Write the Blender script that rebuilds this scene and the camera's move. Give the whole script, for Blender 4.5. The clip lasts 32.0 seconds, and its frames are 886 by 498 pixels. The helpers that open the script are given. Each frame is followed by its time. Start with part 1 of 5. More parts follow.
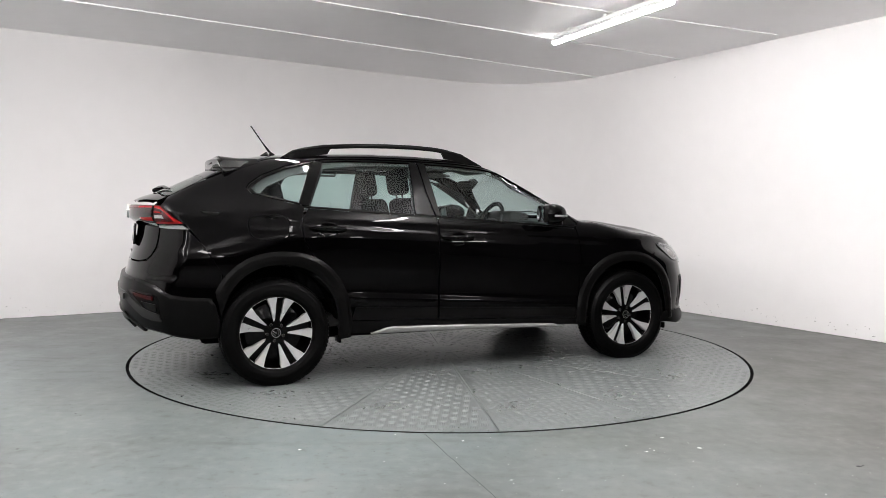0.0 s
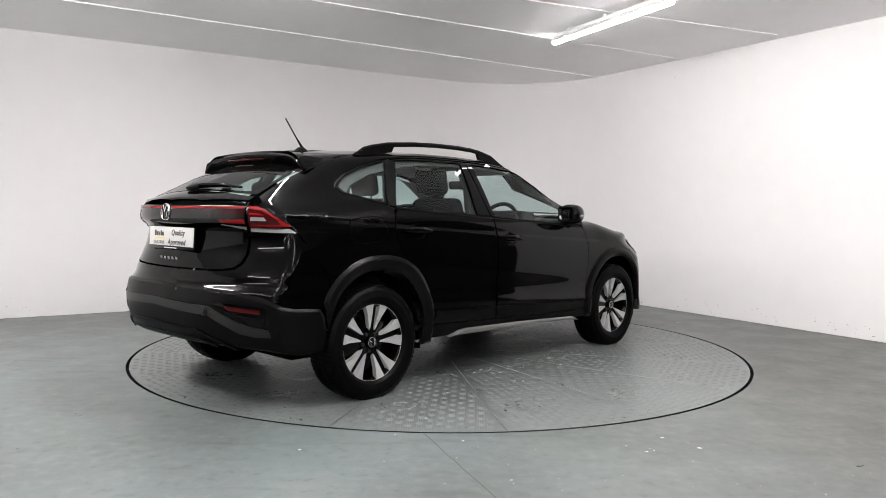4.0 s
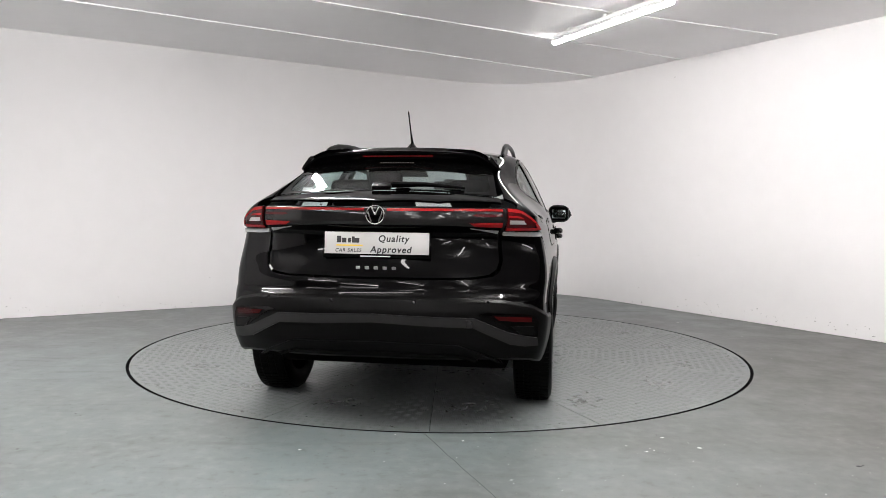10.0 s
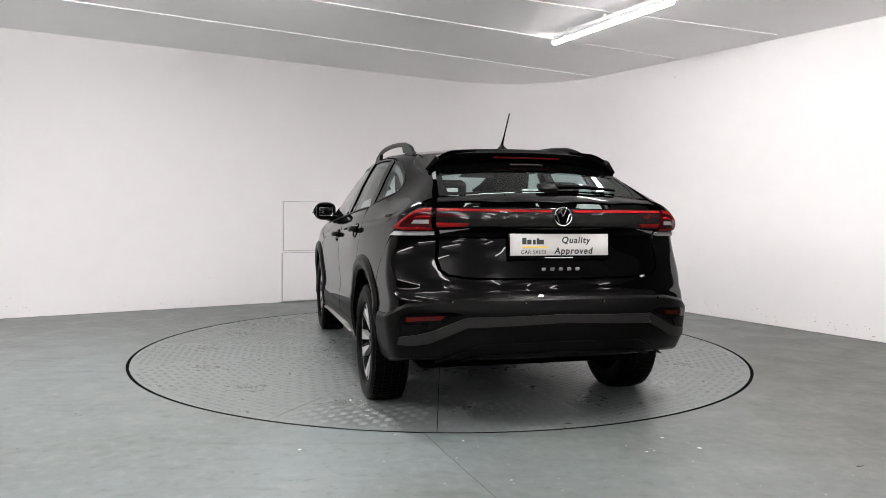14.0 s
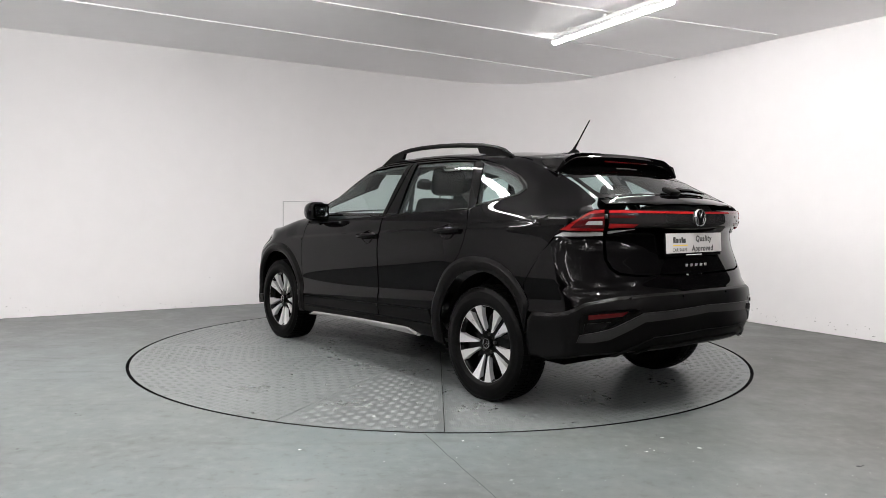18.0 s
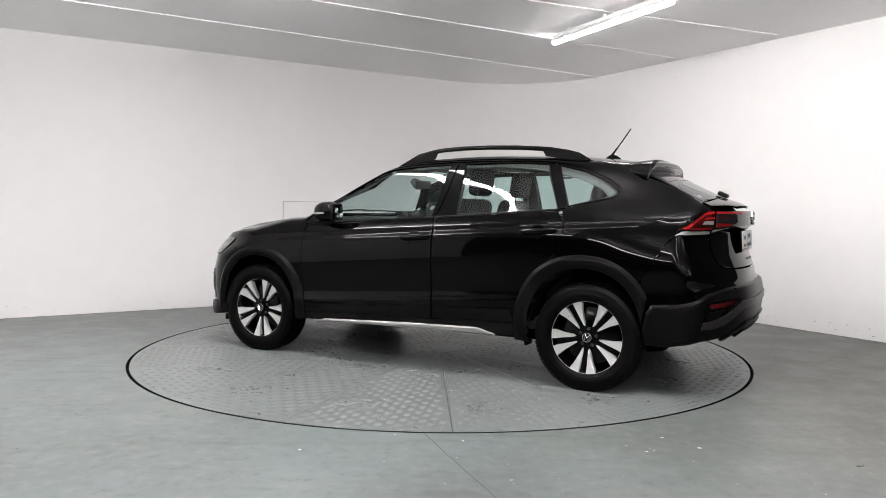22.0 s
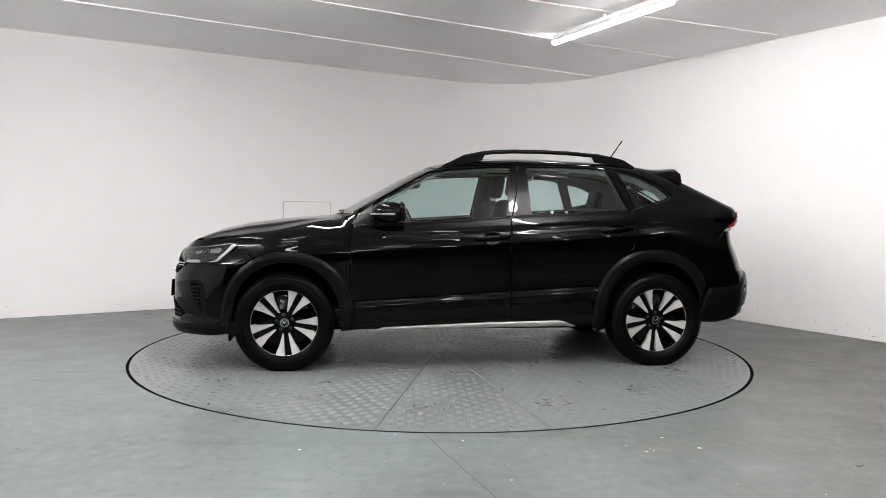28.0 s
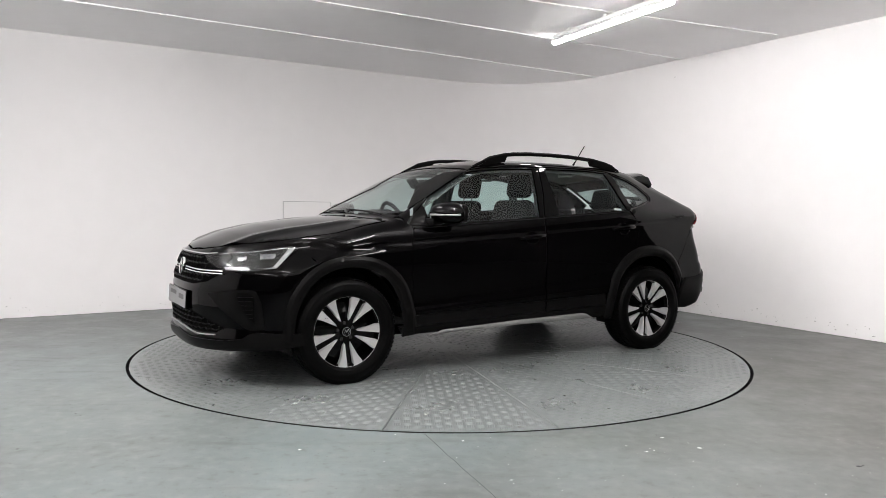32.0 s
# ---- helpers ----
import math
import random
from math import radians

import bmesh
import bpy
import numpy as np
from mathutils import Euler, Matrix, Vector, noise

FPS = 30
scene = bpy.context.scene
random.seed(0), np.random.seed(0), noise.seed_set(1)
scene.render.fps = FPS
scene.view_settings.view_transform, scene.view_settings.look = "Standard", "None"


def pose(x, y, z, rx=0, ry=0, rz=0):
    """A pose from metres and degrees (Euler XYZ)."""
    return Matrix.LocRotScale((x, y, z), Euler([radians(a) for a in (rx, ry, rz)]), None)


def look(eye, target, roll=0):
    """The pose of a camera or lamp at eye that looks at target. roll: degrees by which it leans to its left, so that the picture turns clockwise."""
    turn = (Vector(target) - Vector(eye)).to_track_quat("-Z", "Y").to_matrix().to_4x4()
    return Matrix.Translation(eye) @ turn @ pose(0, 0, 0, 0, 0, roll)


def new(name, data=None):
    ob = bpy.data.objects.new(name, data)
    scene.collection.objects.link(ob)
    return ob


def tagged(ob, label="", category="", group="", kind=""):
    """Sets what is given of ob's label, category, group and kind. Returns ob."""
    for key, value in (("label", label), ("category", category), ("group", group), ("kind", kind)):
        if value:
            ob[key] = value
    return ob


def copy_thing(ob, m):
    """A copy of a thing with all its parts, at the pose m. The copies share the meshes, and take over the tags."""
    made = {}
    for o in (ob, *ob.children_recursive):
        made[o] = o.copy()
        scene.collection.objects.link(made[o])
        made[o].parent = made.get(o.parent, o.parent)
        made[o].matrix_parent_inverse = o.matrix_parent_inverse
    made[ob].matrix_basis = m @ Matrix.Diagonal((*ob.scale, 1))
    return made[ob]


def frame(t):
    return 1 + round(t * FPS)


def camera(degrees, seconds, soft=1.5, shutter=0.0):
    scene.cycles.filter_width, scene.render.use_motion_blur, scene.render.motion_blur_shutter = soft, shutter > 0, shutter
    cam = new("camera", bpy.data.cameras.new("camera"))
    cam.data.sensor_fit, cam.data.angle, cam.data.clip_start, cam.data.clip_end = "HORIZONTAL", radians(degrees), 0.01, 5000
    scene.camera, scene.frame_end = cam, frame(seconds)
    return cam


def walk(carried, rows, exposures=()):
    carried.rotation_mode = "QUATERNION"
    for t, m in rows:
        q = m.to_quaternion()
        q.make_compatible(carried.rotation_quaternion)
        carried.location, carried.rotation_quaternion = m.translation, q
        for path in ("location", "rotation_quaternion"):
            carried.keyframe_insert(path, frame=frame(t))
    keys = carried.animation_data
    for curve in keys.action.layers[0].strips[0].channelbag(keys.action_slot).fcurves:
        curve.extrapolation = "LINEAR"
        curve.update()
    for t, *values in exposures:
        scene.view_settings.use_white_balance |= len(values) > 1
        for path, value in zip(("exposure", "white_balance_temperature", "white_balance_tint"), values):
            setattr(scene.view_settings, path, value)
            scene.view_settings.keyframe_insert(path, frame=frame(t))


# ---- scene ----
# ---- camera ----
cam = camera(61.206, 32.0, soft=0.75)
EYE = Vector((0.0, -5.8244, 1.0742))
VIEW = look(EYE, EYE + Vector((0.002365, 0.998632, -0.052226)), 0.615)
walk(cam, [(0.0, VIEW), (32.0, VIEW)])

# ---- world, exposure ----
SPIN0, SPIN = 22.513, 5.8712          # the turntable's angle at the start, and degrees a second
world = bpy.data.worlds.new("world")
scene.world = world
world.use_nodes = True
world.node_tree.nodes["Background"].inputs["Color"].default_value = (0.6, 0.65, 0.7, 1)
world.node_tree.nodes["Background"].inputs["Strength"].default_value = 0.02
scene.view_settings.exposure = 0.0
TUBE_POWER = 222.0


# ---- materials ----
def material(name, color, rough=0.5, metal=0.0, coat=0.0, grain=0.0, scale=40.0, bump=0.0, rough_var=0.0, specular=0.5, emit=None, power=0.0):
    """A principled material with two scales of variation in colour, gloss and relief."""
    m = bpy.data.materials.new(name)
    m.use_nodes = True
    n, l = m.node_tree.nodes, m.node_tree.links
    b = n["Principled BSDF"]
    b.inputs["Base Color"].default_value = (*color, 1)
    b.inputs["Roughness"].default_value = rough
    b.inputs["Metallic"].default_value = metal
    b.inputs["Coat Weight"].default_value = coat
    b.inputs["Coat Roughness"].default_value = 0.02
    b.inputs["Specular IOR Level"].default_value = specular
    if emit:
        b.inputs["Emission Color"].default_value = (*emit, 1)
        b.inputs["Emission Strength"].default_value = power
    if grain or bump or rough_var:
        co = n.new("ShaderNodeTexCoord")
        big, small, mix = n.new("ShaderNodeTexNoise"), n.new("ShaderNodeTexNoise"), n.new("ShaderNodeMath")
        big.inputs["Scale"].default_value, small.inputs["Scale"].default_value = scale * 0.12, scale
        big.inputs["Detail"].default_value, small.inputs["Detail"].default_value = 4, 5
        l.new(co.outputs["Object"], big.inputs["Vector"])
        l.new(co.outputs["Object"], small.inputs["Vector"])
        mix.operation = "ADD"
        l.new(big.outputs["Fac"], mix.inputs[0])
        l.new(small.outputs["Fac"], mix.inputs[1])
        if grain:
            r = n.new("ShaderNodeMapRange")
            r.inputs["From Min"].default_value, r.inputs["From Max"].default_value = 0.6, 1.4
            r.inputs["To Min"].default_value, r.inputs["To Max"].default_value = 1 - grain, 1 + grain
            l.new(mix.outputs[0], r.inputs["Value"])
            c = n.new("ShaderNodeMix")
            c.data_type, c.blend_type = "RGBA", "MULTIPLY"
            c.inputs["Factor"].default_value = 1
            c.inputs["A"].default_value = (*color, 1)
            l.new(r.outputs[0], c.inputs["B"])
            l.new(c.outputs["Result"], b.inputs["Base Color"])
        if rough_var:
            r = n.new("ShaderNodeMapRange")
            r.inputs["From Min"].default_value, r.inputs["From Max"].default_value = 0.6, 1.4
            r.inputs["To Min"].default_value, r.inputs["To Max"].default_value = max(rough - rough_var, 0.0), rough + rough_var
            l.new(mix.outputs[0], r.inputs["Value"])
            l.new(r.outputs[0], b.inputs["Roughness"])
        if bump:
            k = n.new("ShaderNodeBump")
            k.inputs["Strength"].default_value, k.inputs["Distance"].default_value = 0.5, bump
            l.new(small.outputs["Fac"], k.inputs["Height"])
            l.new(k.outputs[0], b.inputs["Normal"])
    return m


def glass(name, tint, gloss=0.045):
    """Clear coloured glass: it lets light through tinted, and mirrors more the flatter it is seen."""
    m = bpy.data.materials.new(name)
    m.use_nodes = True
    n, l = m.node_tree.nodes, m.node_tree.links
    n.remove(n["Principled BSDF"])
    t, g, x = n.new("ShaderNodeBsdfTransparent"), n.new("ShaderNodeBsdfGlossy"), n.new("ShaderNodeMixShader")
    t.inputs["Color"].default_value = (*tint, 1)
    g.inputs["Roughness"].default_value = 0.0
    w, pw, sc = n.new("ShaderNodeLayerWeight"), n.new("ShaderNodeMath"), n.new("ShaderNodeMapRange")
    w.inputs["Blend"].default_value = 0.5
    pw.operation = "POWER"
    pw.inputs[1].default_value = 5.0
    sc.inputs["To Min"].default_value, sc.inputs["To Max"].default_value = gloss, 0.95
    l.new(w.outputs["Facing"], pw.inputs[0])
    l.new(pw.outputs[0], sc.inputs["Value"])
    l.new(sc.outputs[0], x.inputs[0])
    l.new(t.outputs[0], x.inputs[1])
    l.new(g.outputs[0], x.inputs[2])
    l.new(x.outputs[0], n["Material Output"].inputs["Surface"])
    return m


def floor_paint():
    """Worn grey-green floor paint on concrete: broad cloudy wear, scuffs and fine grit."""
    m = material("floor_paint", (0.24, 0.275, 0.27), 0.42)
    n, l = m.node_tree.nodes, m.node_tree.links
    b = n["Principled BSDF"]
    co = n.new("ShaderNodeTexCoord")
    cloud, mid, grit, streak, fine = (n.new("ShaderNodeTexNoise") for _ in range(5))
    for node, s, d in ((cloud, 0.55, 5), (mid, 3.5, 8), (grit, 110, 3), (streak, 1.2, 6), (fine, 16, 9)):
        node.inputs["Scale"].default_value, node.inputs["Detail"].default_value = s, d
    l.new(co.outputs["Object"], cloud.inputs["Vector"])
    l.new(co.outputs["Object"], mid.inputs["Vector"])
    l.new(co.outputs["Object"], grit.inputs["Vector"])
    l.new(co.outputs["Object"], fine.inputs["Vector"])
    mp = n.new("ShaderNodeMapping")
    mp.inputs["Scale"].default_value = (1.0, 7.0, 1.0)
    mp.inputs["Rotation"].default_value = (0, 0, 0.5)
    l.new(co.outputs["Object"], mp.inputs["Vector"])
    l.new(mp.outputs[0], streak.inputs["Vector"])
    def blend(fac, lo, hi, a, c):
        r = n.new("ShaderNodeMapRange")
        r.inputs["From Min"].default_value, r.inputs["From Max"].default_value = lo, hi
        l.new(fac, r.inputs["Value"])
        x = n.new("ShaderNodeMix")
        x.data_type = "RGBA"
        l.new(r.outputs[0], x.inputs["Factor"])
        for sock, v in (("A", a), ("B", c)):
            if isinstance(v, tuple):
                x.inputs[sock].default_value = (*v, 1)
            else:
                l.new(v, x.inputs[sock])
        return x.outputs["Result"]
    base = blend(cloud.outputs["Fac"], 0.35, 0.65, (0.110, 0.131, 0.133), (0.081, 0.088, 0.085))
    base = blend(mid.outputs["Fac"], 0.54, 0.74, base, (0.140, 0.152, 0.149))
    base = blend(streak.outputs["Fac"], 0.56, 0.76, base, (0.058, 0.066, 0.065))
    base = blend(fine.outputs["Fac"], 0.50, 0.80, base, (0.143, 0.155, 0.151))
    base = blend(fine.outputs["Fac"], 0.42, 0.25, base, (0.065, 0.071, 0.067))
    # worn to a browner grey towards the right front, and darkened there against the lamp's light
    xyz, drift, bend = n.new("ShaderNodeSeparateXYZ"), n.new("ShaderNodeMath"), n.new("ShaderNodeMath")
    l.new(co.outputs["Object"], xyz.inputs[0])
    drift.operation, bend.operation = "MULTIPLY_ADD", "MULTIPLY_ADD"
    l.new(cloud.outputs["Fac"], drift.inputs[0])
    drift.inputs[1].default_value = 3.0
    l.new(xyz.outputs["X"], drift.inputs[2])
    l.new(xyz.outputs["Y"], bend.inputs[0])
    bend.inputs[1].default_value = -0.45
    l.new(drift.outputs[0], bend.inputs[2])
    worn = blend(fine.outputs["Fac"], 0.35, 0.70, (0.046, 0.047, 0.042), (0.078, 0.079, 0.071))
    base = blend(bend.outputs[0], 2.4, 5.2, base, worn)
    base = blend(grit.outputs["Fac"], 0.655, 0.72, base, (0.022, 0.024, 0.024))
    l.new(base, b.inputs["Base Color"])
    r = n.new("ShaderNodeMapRange")
    r.inputs["To Min"].default_value, r.inputs["To Max"].default_value = 0.24, 0.52
    l.new(mid.outputs["Fac"], r.inputs["Value"])
    l.new(r.outputs[0], b.inputs["Roughness"])
    k = n.new("ShaderNodeBump")
    k.inputs["Strength"].default_value, k.inputs["Distance"].default_value = 0.3, 0.003
    l.new(mid.outputs["Fac"], k.inputs["Height"])
    l.new(k.outputs[0], b.inputs["Normal"])
    return m


M = {
    "wall": material("white_wall_paint", (0.82, 0.805, 0.805), 0.6, grain=0.02, scale=6, bump=0.002, specular=0.3),
    "wall_dark": material("unlit_grey_wall_paint", (0.03, 0.03, 0.031), 0.8, grain=0.1, scale=5, bump=0.002, specular=0.2),
    "ceiling": material("ceiling_panel_white", (0.95, 0.94, 0.945), 0.85, grain=0.02, scale=5, bump=0.001, specular=0.08),
    "ceiling_joint": material("ceiling_joint_strip_white", (0.85, 0.85, 0.85), 0.4, grain=0.02, scale=30),
    "floor": floor_paint(),
    "plate": material("aluminium_tread_plate_worn", (0.150, 0.163, 0.161), 0.32, metal=0.35, grain=0.18, scale=22, bump=0.001, rough_var=0.10),
    "tread": material("tread_bar_rubbed_bright", (0.157, 0.170, 0.168), 0.42, metal=0.25, grain=0.12, scale=30, rough_var=0.1),
    "gap": material("rim_gap_black", (0.003, 0.003, 0.003), 0.8, grain=0.2, scale=30, specular=0.05),
    "paint": material("black_car_paint", (0.0006, 0.0005, 0.0006), 0.015, specular=0.115),
    "gloss": material("gloss_black_trim", (0.0008, 0.0008, 0.0008), 0.03, specular=0.13),
    "plastic": material("grained_charcoal_plastic", (0.0024, 0.0023, 0.0023), 0.30, grain=0.12, scale=300, bump=0.00005, specular=0.06),
    "plastic_light": material("satin_grey_plastic", (0.015, 0.0145, 0.0145), 0.32, grain=0.1, scale=300, bump=0.00006, specular=0.16),
    "under": material("underbody_black", (0.0015, 0.0015, 0.0015), 0.9, grain=0.2, scale=20, specular=0.02),
    "rubber": material("tyre_rubber", (0.0010, 0.0010, 0.0010), 0.45, grain=0.15, scale=90, bump=0.0001, specular=0.05),
    "silver": material("silver_painted_trim", (0.27, 0.265, 0.26), 0.38, metal=0.6, grain=0.04, scale=60),
    "machined": material("machined_aluminium", (0.50, 0.50, 0.50), 0.34, metal=0.5, grain=0.05, scale=80, rough_var=0.08),
    "rim": material("gloss_black_wheel", (0.0008, 0.0008, 0.0008), 0.08, specular=0.12),
    "disc": material("brake_disc_steel", (0.22, 0.21, 0.2), 0.4, metal=0.9, grain=0.2, scale=60),
    "chrome": material("chrome", (0.85, 0.85, 0.85), 0.08, metal=1.0),
    "glass": glass("green_tinted_glass", (0.70, 0.83, 0.81), 0.05),
    "screen": glass("clear_windscreen_glass", (0.80, 0.86, 0.85)),
    "rear_glass": glass("rear_window_glass", (0.60, 0.70, 0.69)),
    "clear": glass("clear_lamp_cover", (0.92, 0.93, 0.93), 0.02),
    "red": material("red_lamp_lens", (0.19, 0.006, 0.007), 0.12, specular=0.25),
    "red_dark": material("dark_red_lamp_lens", (0.035, 0.002, 0.0025), 0.06, specular=0.25),
    "lamp_white": material("clear_lamp_segment", (0.30, 0.30, 0.30), 0.2, coat=0.4, grain=0.1, scale=200),
    "drl": material("frosted_light_guide", (0.20, 0.20, 0.20), 0.3, coat=0.2, grain=0.1, scale=200),
    "lamp_band": material("smoked_lamp_band", (0.010, 0.0095, 0.0095), 0.05, specular=0.25),
    "reflector": material("lamp_reflector", (0.34, 0.34, 0.35), 0.14, metal=0.95, grain=0.3, scale=90),
    "cloth": material("dark_seat_cloth", (0.0045, 0.0045, 0.005), 0.8, grain=0.1, scale=60, specular=0.15),
    "cabin": material("dark_cabin_plastic", (0.0035, 0.0035, 0.0037), 0.6, grain=0.15, scale=120),
    "trim_grey": material("grey_pillar_trim", (0.045, 0.046, 0.045), 0.7, grain=0.08, scale=200),
    "headliner": material("grey_headliner_cloth", (0.11, 0.11, 0.108), 0.9, grain=0.08, scale=200),
    "sign_white": material("white_plate", (0.50, 0.49, 0.48), 0.35, grain=0.03, scale=20),
    "sign_grey": material("dull_white_plate", (0.20, 0.20, 0.20), 0.4, grain=0.04, scale=20),
    "sign_yellow": material("yellow_print", (0.75, 0.50, 0.04), 0.4),
    "ink": material("black_print", (0.012, 0.012, 0.012), 0.4),
    "white_ink": material("white_print", (0.6, 0.6, 0.6), 0.4),
    "grey_ink": material("faint_grey_print", (0.05, 0.05, 0.05), 0.5),
    "tube": material("lit_tube_diffuser", (0.9, 0.9, 0.9), 0.4, emit=(1.0, 0.968, 0.962), power=TUBE_POWER),
    # set weaker only to keep the nearby wall and ceiling from glaring
    "tube_dim": material("lit_tube_diffuser_dimmed", (0.9, 0.9, 0.9), 0.4, emit=(1.0, 0.968, 0.962), power=TUBE_POWER * 0.28),
    # set weaker only so that the shade under the car stays dark
    "tube_far": material("lit_tube_diffuser_weak", (0.9, 0.9, 0.9), 0.4, emit=(1.0, 0.968, 0.962), power=TUBE_POWER * 0.25),
    "batten": material("white_batten_steel", (0.78, 0.78, 0.78), 0.4, grain=0.03, scale=20),
    "dust": material("paint_flake_white", (0.7, 0.7, 0.68), 0.7, grain=0.1, scale=60),
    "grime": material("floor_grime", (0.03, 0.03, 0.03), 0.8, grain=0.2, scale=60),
    "joint_shade": material("grey_joint_shadow", (0.30, 0.30, 0.30), 0.8, grain=0.1, scale=40),
    "scuff": material("wall_scuff_grey", (0.46, 0.45, 0.44), 0.8, grain=0.2, scale=60),
    "grime_floor": material("floor_crack_dark", (0.066, 0.072, 0.070), 0.7, grain=0.2, scale=60),
    "mirror": material("mirror_glass", (0.16, 0.17, 0.17), 0.12, metal=1.0),
}


# ---- mesh helpers ----
def thing(name, label, category, group="", at=None, kind=""):
    ob = new(name)
    ob.empty_display_size = 0.1
    if at is not None:
        ob.matrix_world = at
    return tagged(ob, label, category, group, kind)


def mesh(name, verts, faces, mat, parent=None, label="", smooth=True, normals=None):
    me = bpy.data.meshes.new(name)
    me.from_pydata([tuple(map(float, v)) for v in verts], [], [tuple(int(i) for i in f) for f in faces])
    me.update()
    if smooth:
        me.shade_smooth()
    if normals is not None:
        me.normals_split_custom_set_from_vertices([tuple(map(float, n)) for n in normals])
    me.materials.append(M[mat])
    ob = new(name, me)
    if parent is not None:
        ob.parent = parent
    if label:
        tagged(ob, label)
    return ob


def part(name, bm, mat, parent, label="", angle=35):
    """Links a bmesh as one mesh object under a thing or a part."""
    bmesh.ops.recalc_face_normals(bm, faces=bm.faces)
    me = bpy.data.meshes.new(name)
    for f in bm.faces:
        f.smooth = True
    for e in bm.edges:
        if len(e.link_faces) == 2 and e.calc_face_angle(0) > radians(angle):
            e.smooth = False
    bm.to_mesh(me)
    bm.free()
    me.materials.append(M[mat])
    ob = new(name, me)
    if parent is not None:
        ob.parent = parent
    if label:
        tagged(ob, label)
    return ob


def box(sx, sy, sz, at=(0, 0, 0), rot=(0, 0, 0), bevel=0.0, seg=2, bm=None, taper=1.0):
    """A box with rounded edges, centred on at."""
    bm = bm or bmesh.new()
    r = bmesh.ops.create_cube(bm, size=1.0)
    vs = r["verts"]
    for v in vs:
        k = taper if v.co.z > 0 else 1.0
        v.co = Vector((v.co.x * sx * k, v.co.y * sy * k, v.co.z * sz))
    if bevel:
        es = list({e for v in vs for e in v.link_edges})
        out = bmesh.ops.bevel(bm, geom=es, offset=bevel, segments=seg, affect="EDGES", profile=0.5)
        vs = list({v for f in out["faces"] for v in f.verts} | {v for v in vs if v.is_valid})
    m = pose(*at, *rot)
    bmesh.ops.transform(bm, matrix=m, verts=vs)
    return bm


def rod(points, radius, sides=10, bm=None, flat=1.0):
    """A round bar along points."""
    bm = bm or bmesh.new()
    pts = [Vector(p) for p in points]
    rings = []
    for i, p in enumerate(pts):
        d = (pts[min(i + 1, len(pts) - 1)] - pts[max(i - 1, 0)]).normalized()
        ref = Vector((0, 0, 1)) if abs(d.z) < 0.9 else Vector((0, 1, 0))
        u = d.cross(ref).normalized()
        w = u.cross(d)
        rad = radius[i] if isinstance(radius, (list, tuple)) else radius
        rings.append([bm.verts.new(p + (u * math.cos(a) + w * math.sin(a) * flat) * rad) for a in (2 * math.pi * k / sides for k in range(sides))])
    for a, b in zip(rings, rings[1:]):
        for k in range(sides):
            bm.faces.new((a[k], a[(k + 1) % sides], b[(k + 1) % sides], b[k]))
    bm.faces.new(rings[0])
    bm.faces.new(rings[-1])
    return bm


def lathe(profile, n=48, bm=None, axis="y"):
    """A form turned about the y axis from (radius, y) points."""
    bm = bm or bmesh.new()
    rings = []
    for r, y in profile:
        if r < 1e-6:
            rings.append([bm.verts.new((0, y, 0))])
        else:
            rings.append([bm.verts.new((r * math.cos(2 * math.pi * k / n), y, r * math.sin(2 * math.pi * k / n))) for k in range(n)])
    for a, b in zip(rings, rings[1:]):
        for k in range(n):
            q = [a[k % len(a)], a[(k + 1) % len(a)], b[(k + 1) % len(b)], b[k % len(b)]]
            q = [v for i, v in enumerate(q) if v not in q[:i]]
            if len(q) > 2:
                bm.faces.new(q)
    return bm


def prism(points, thick, at=None, bm=None, bevel=0.0):
    """A flat outline in x, y given a thickness along z, then moved to the pose at."""
    bm = bm or bmesh.new()
    lo = [bm.verts.new((x, y, 0)) for x, y in points]
    hi = [bm.verts.new((x, y, thick)) for x, y in points]
    n = len(points)
    bm.faces.new(lo[::-1])
    top = bm.faces.new(hi)
    for i in range(n):
        bm.faces.new((lo[i], lo[(i + 1) % n], hi[(i + 1) % n], hi[i]))
    if bevel:
        bmesh.ops.inset_region(bm, faces=[top], thickness=bevel, depth=bevel * 0.5)
    if at is not None:
        bmesh.ops.transform(bm, matrix=at, verts=bm.verts)
    return bm


# the lamps stand in a skewed grid of rows along the ceiling
LAMP_OVER = (-1.0, -0.9)
LAMPS = [(1.25, -2.5), (-3.35, -2.3)]
LAMPS_BEHIND = [(-1.1, -3.93), (-3.45, -5.35), (1.14, -5.5), (-1.2, -6.95), (-3.5, -8.4), (1.0, -8.5), (3.36, -7.15), (3.25, -10.2), (5.7, -5.75), (5.6, -8.8), (5.5, -11.8),
                (0.92, -11.5), (-1.4, -9.97), (-1.5, -13.0), (0.8, -14.6), (3.1, -13.2)]
# ---- the room ----
CEIL = 2.72
CORNER, RAD = Vector((1.226, 4.55)), 1.35
DL, DR = Vector((-0.850, -0.527)), Vector((0.515, -0.857))


def wall_line():
    """The plan of the white walls: two straight runs joined by a round corner."""
    a, b = CORNER + DL * RAD, CORNER + DR * RAD
    centre = a + b - CORNER
    pts = [Vector((-5.9, -5.4)), CORNER + DL * 9.0, CORNER + DL * 6.0]
    a0, a1 = math.atan2(*(a - centre).yx), math.atan2(*(b - centre).yx)
    for i in range(25):
        t = a0 + (a1 - a0) * i / 24
        pts.append(centre + Vector((math.cos(t), math.sin(t))) * (a - centre).length)
    pts += [CORNER + DR * 3.5, CORNER + DR * 5.6]
    return pts


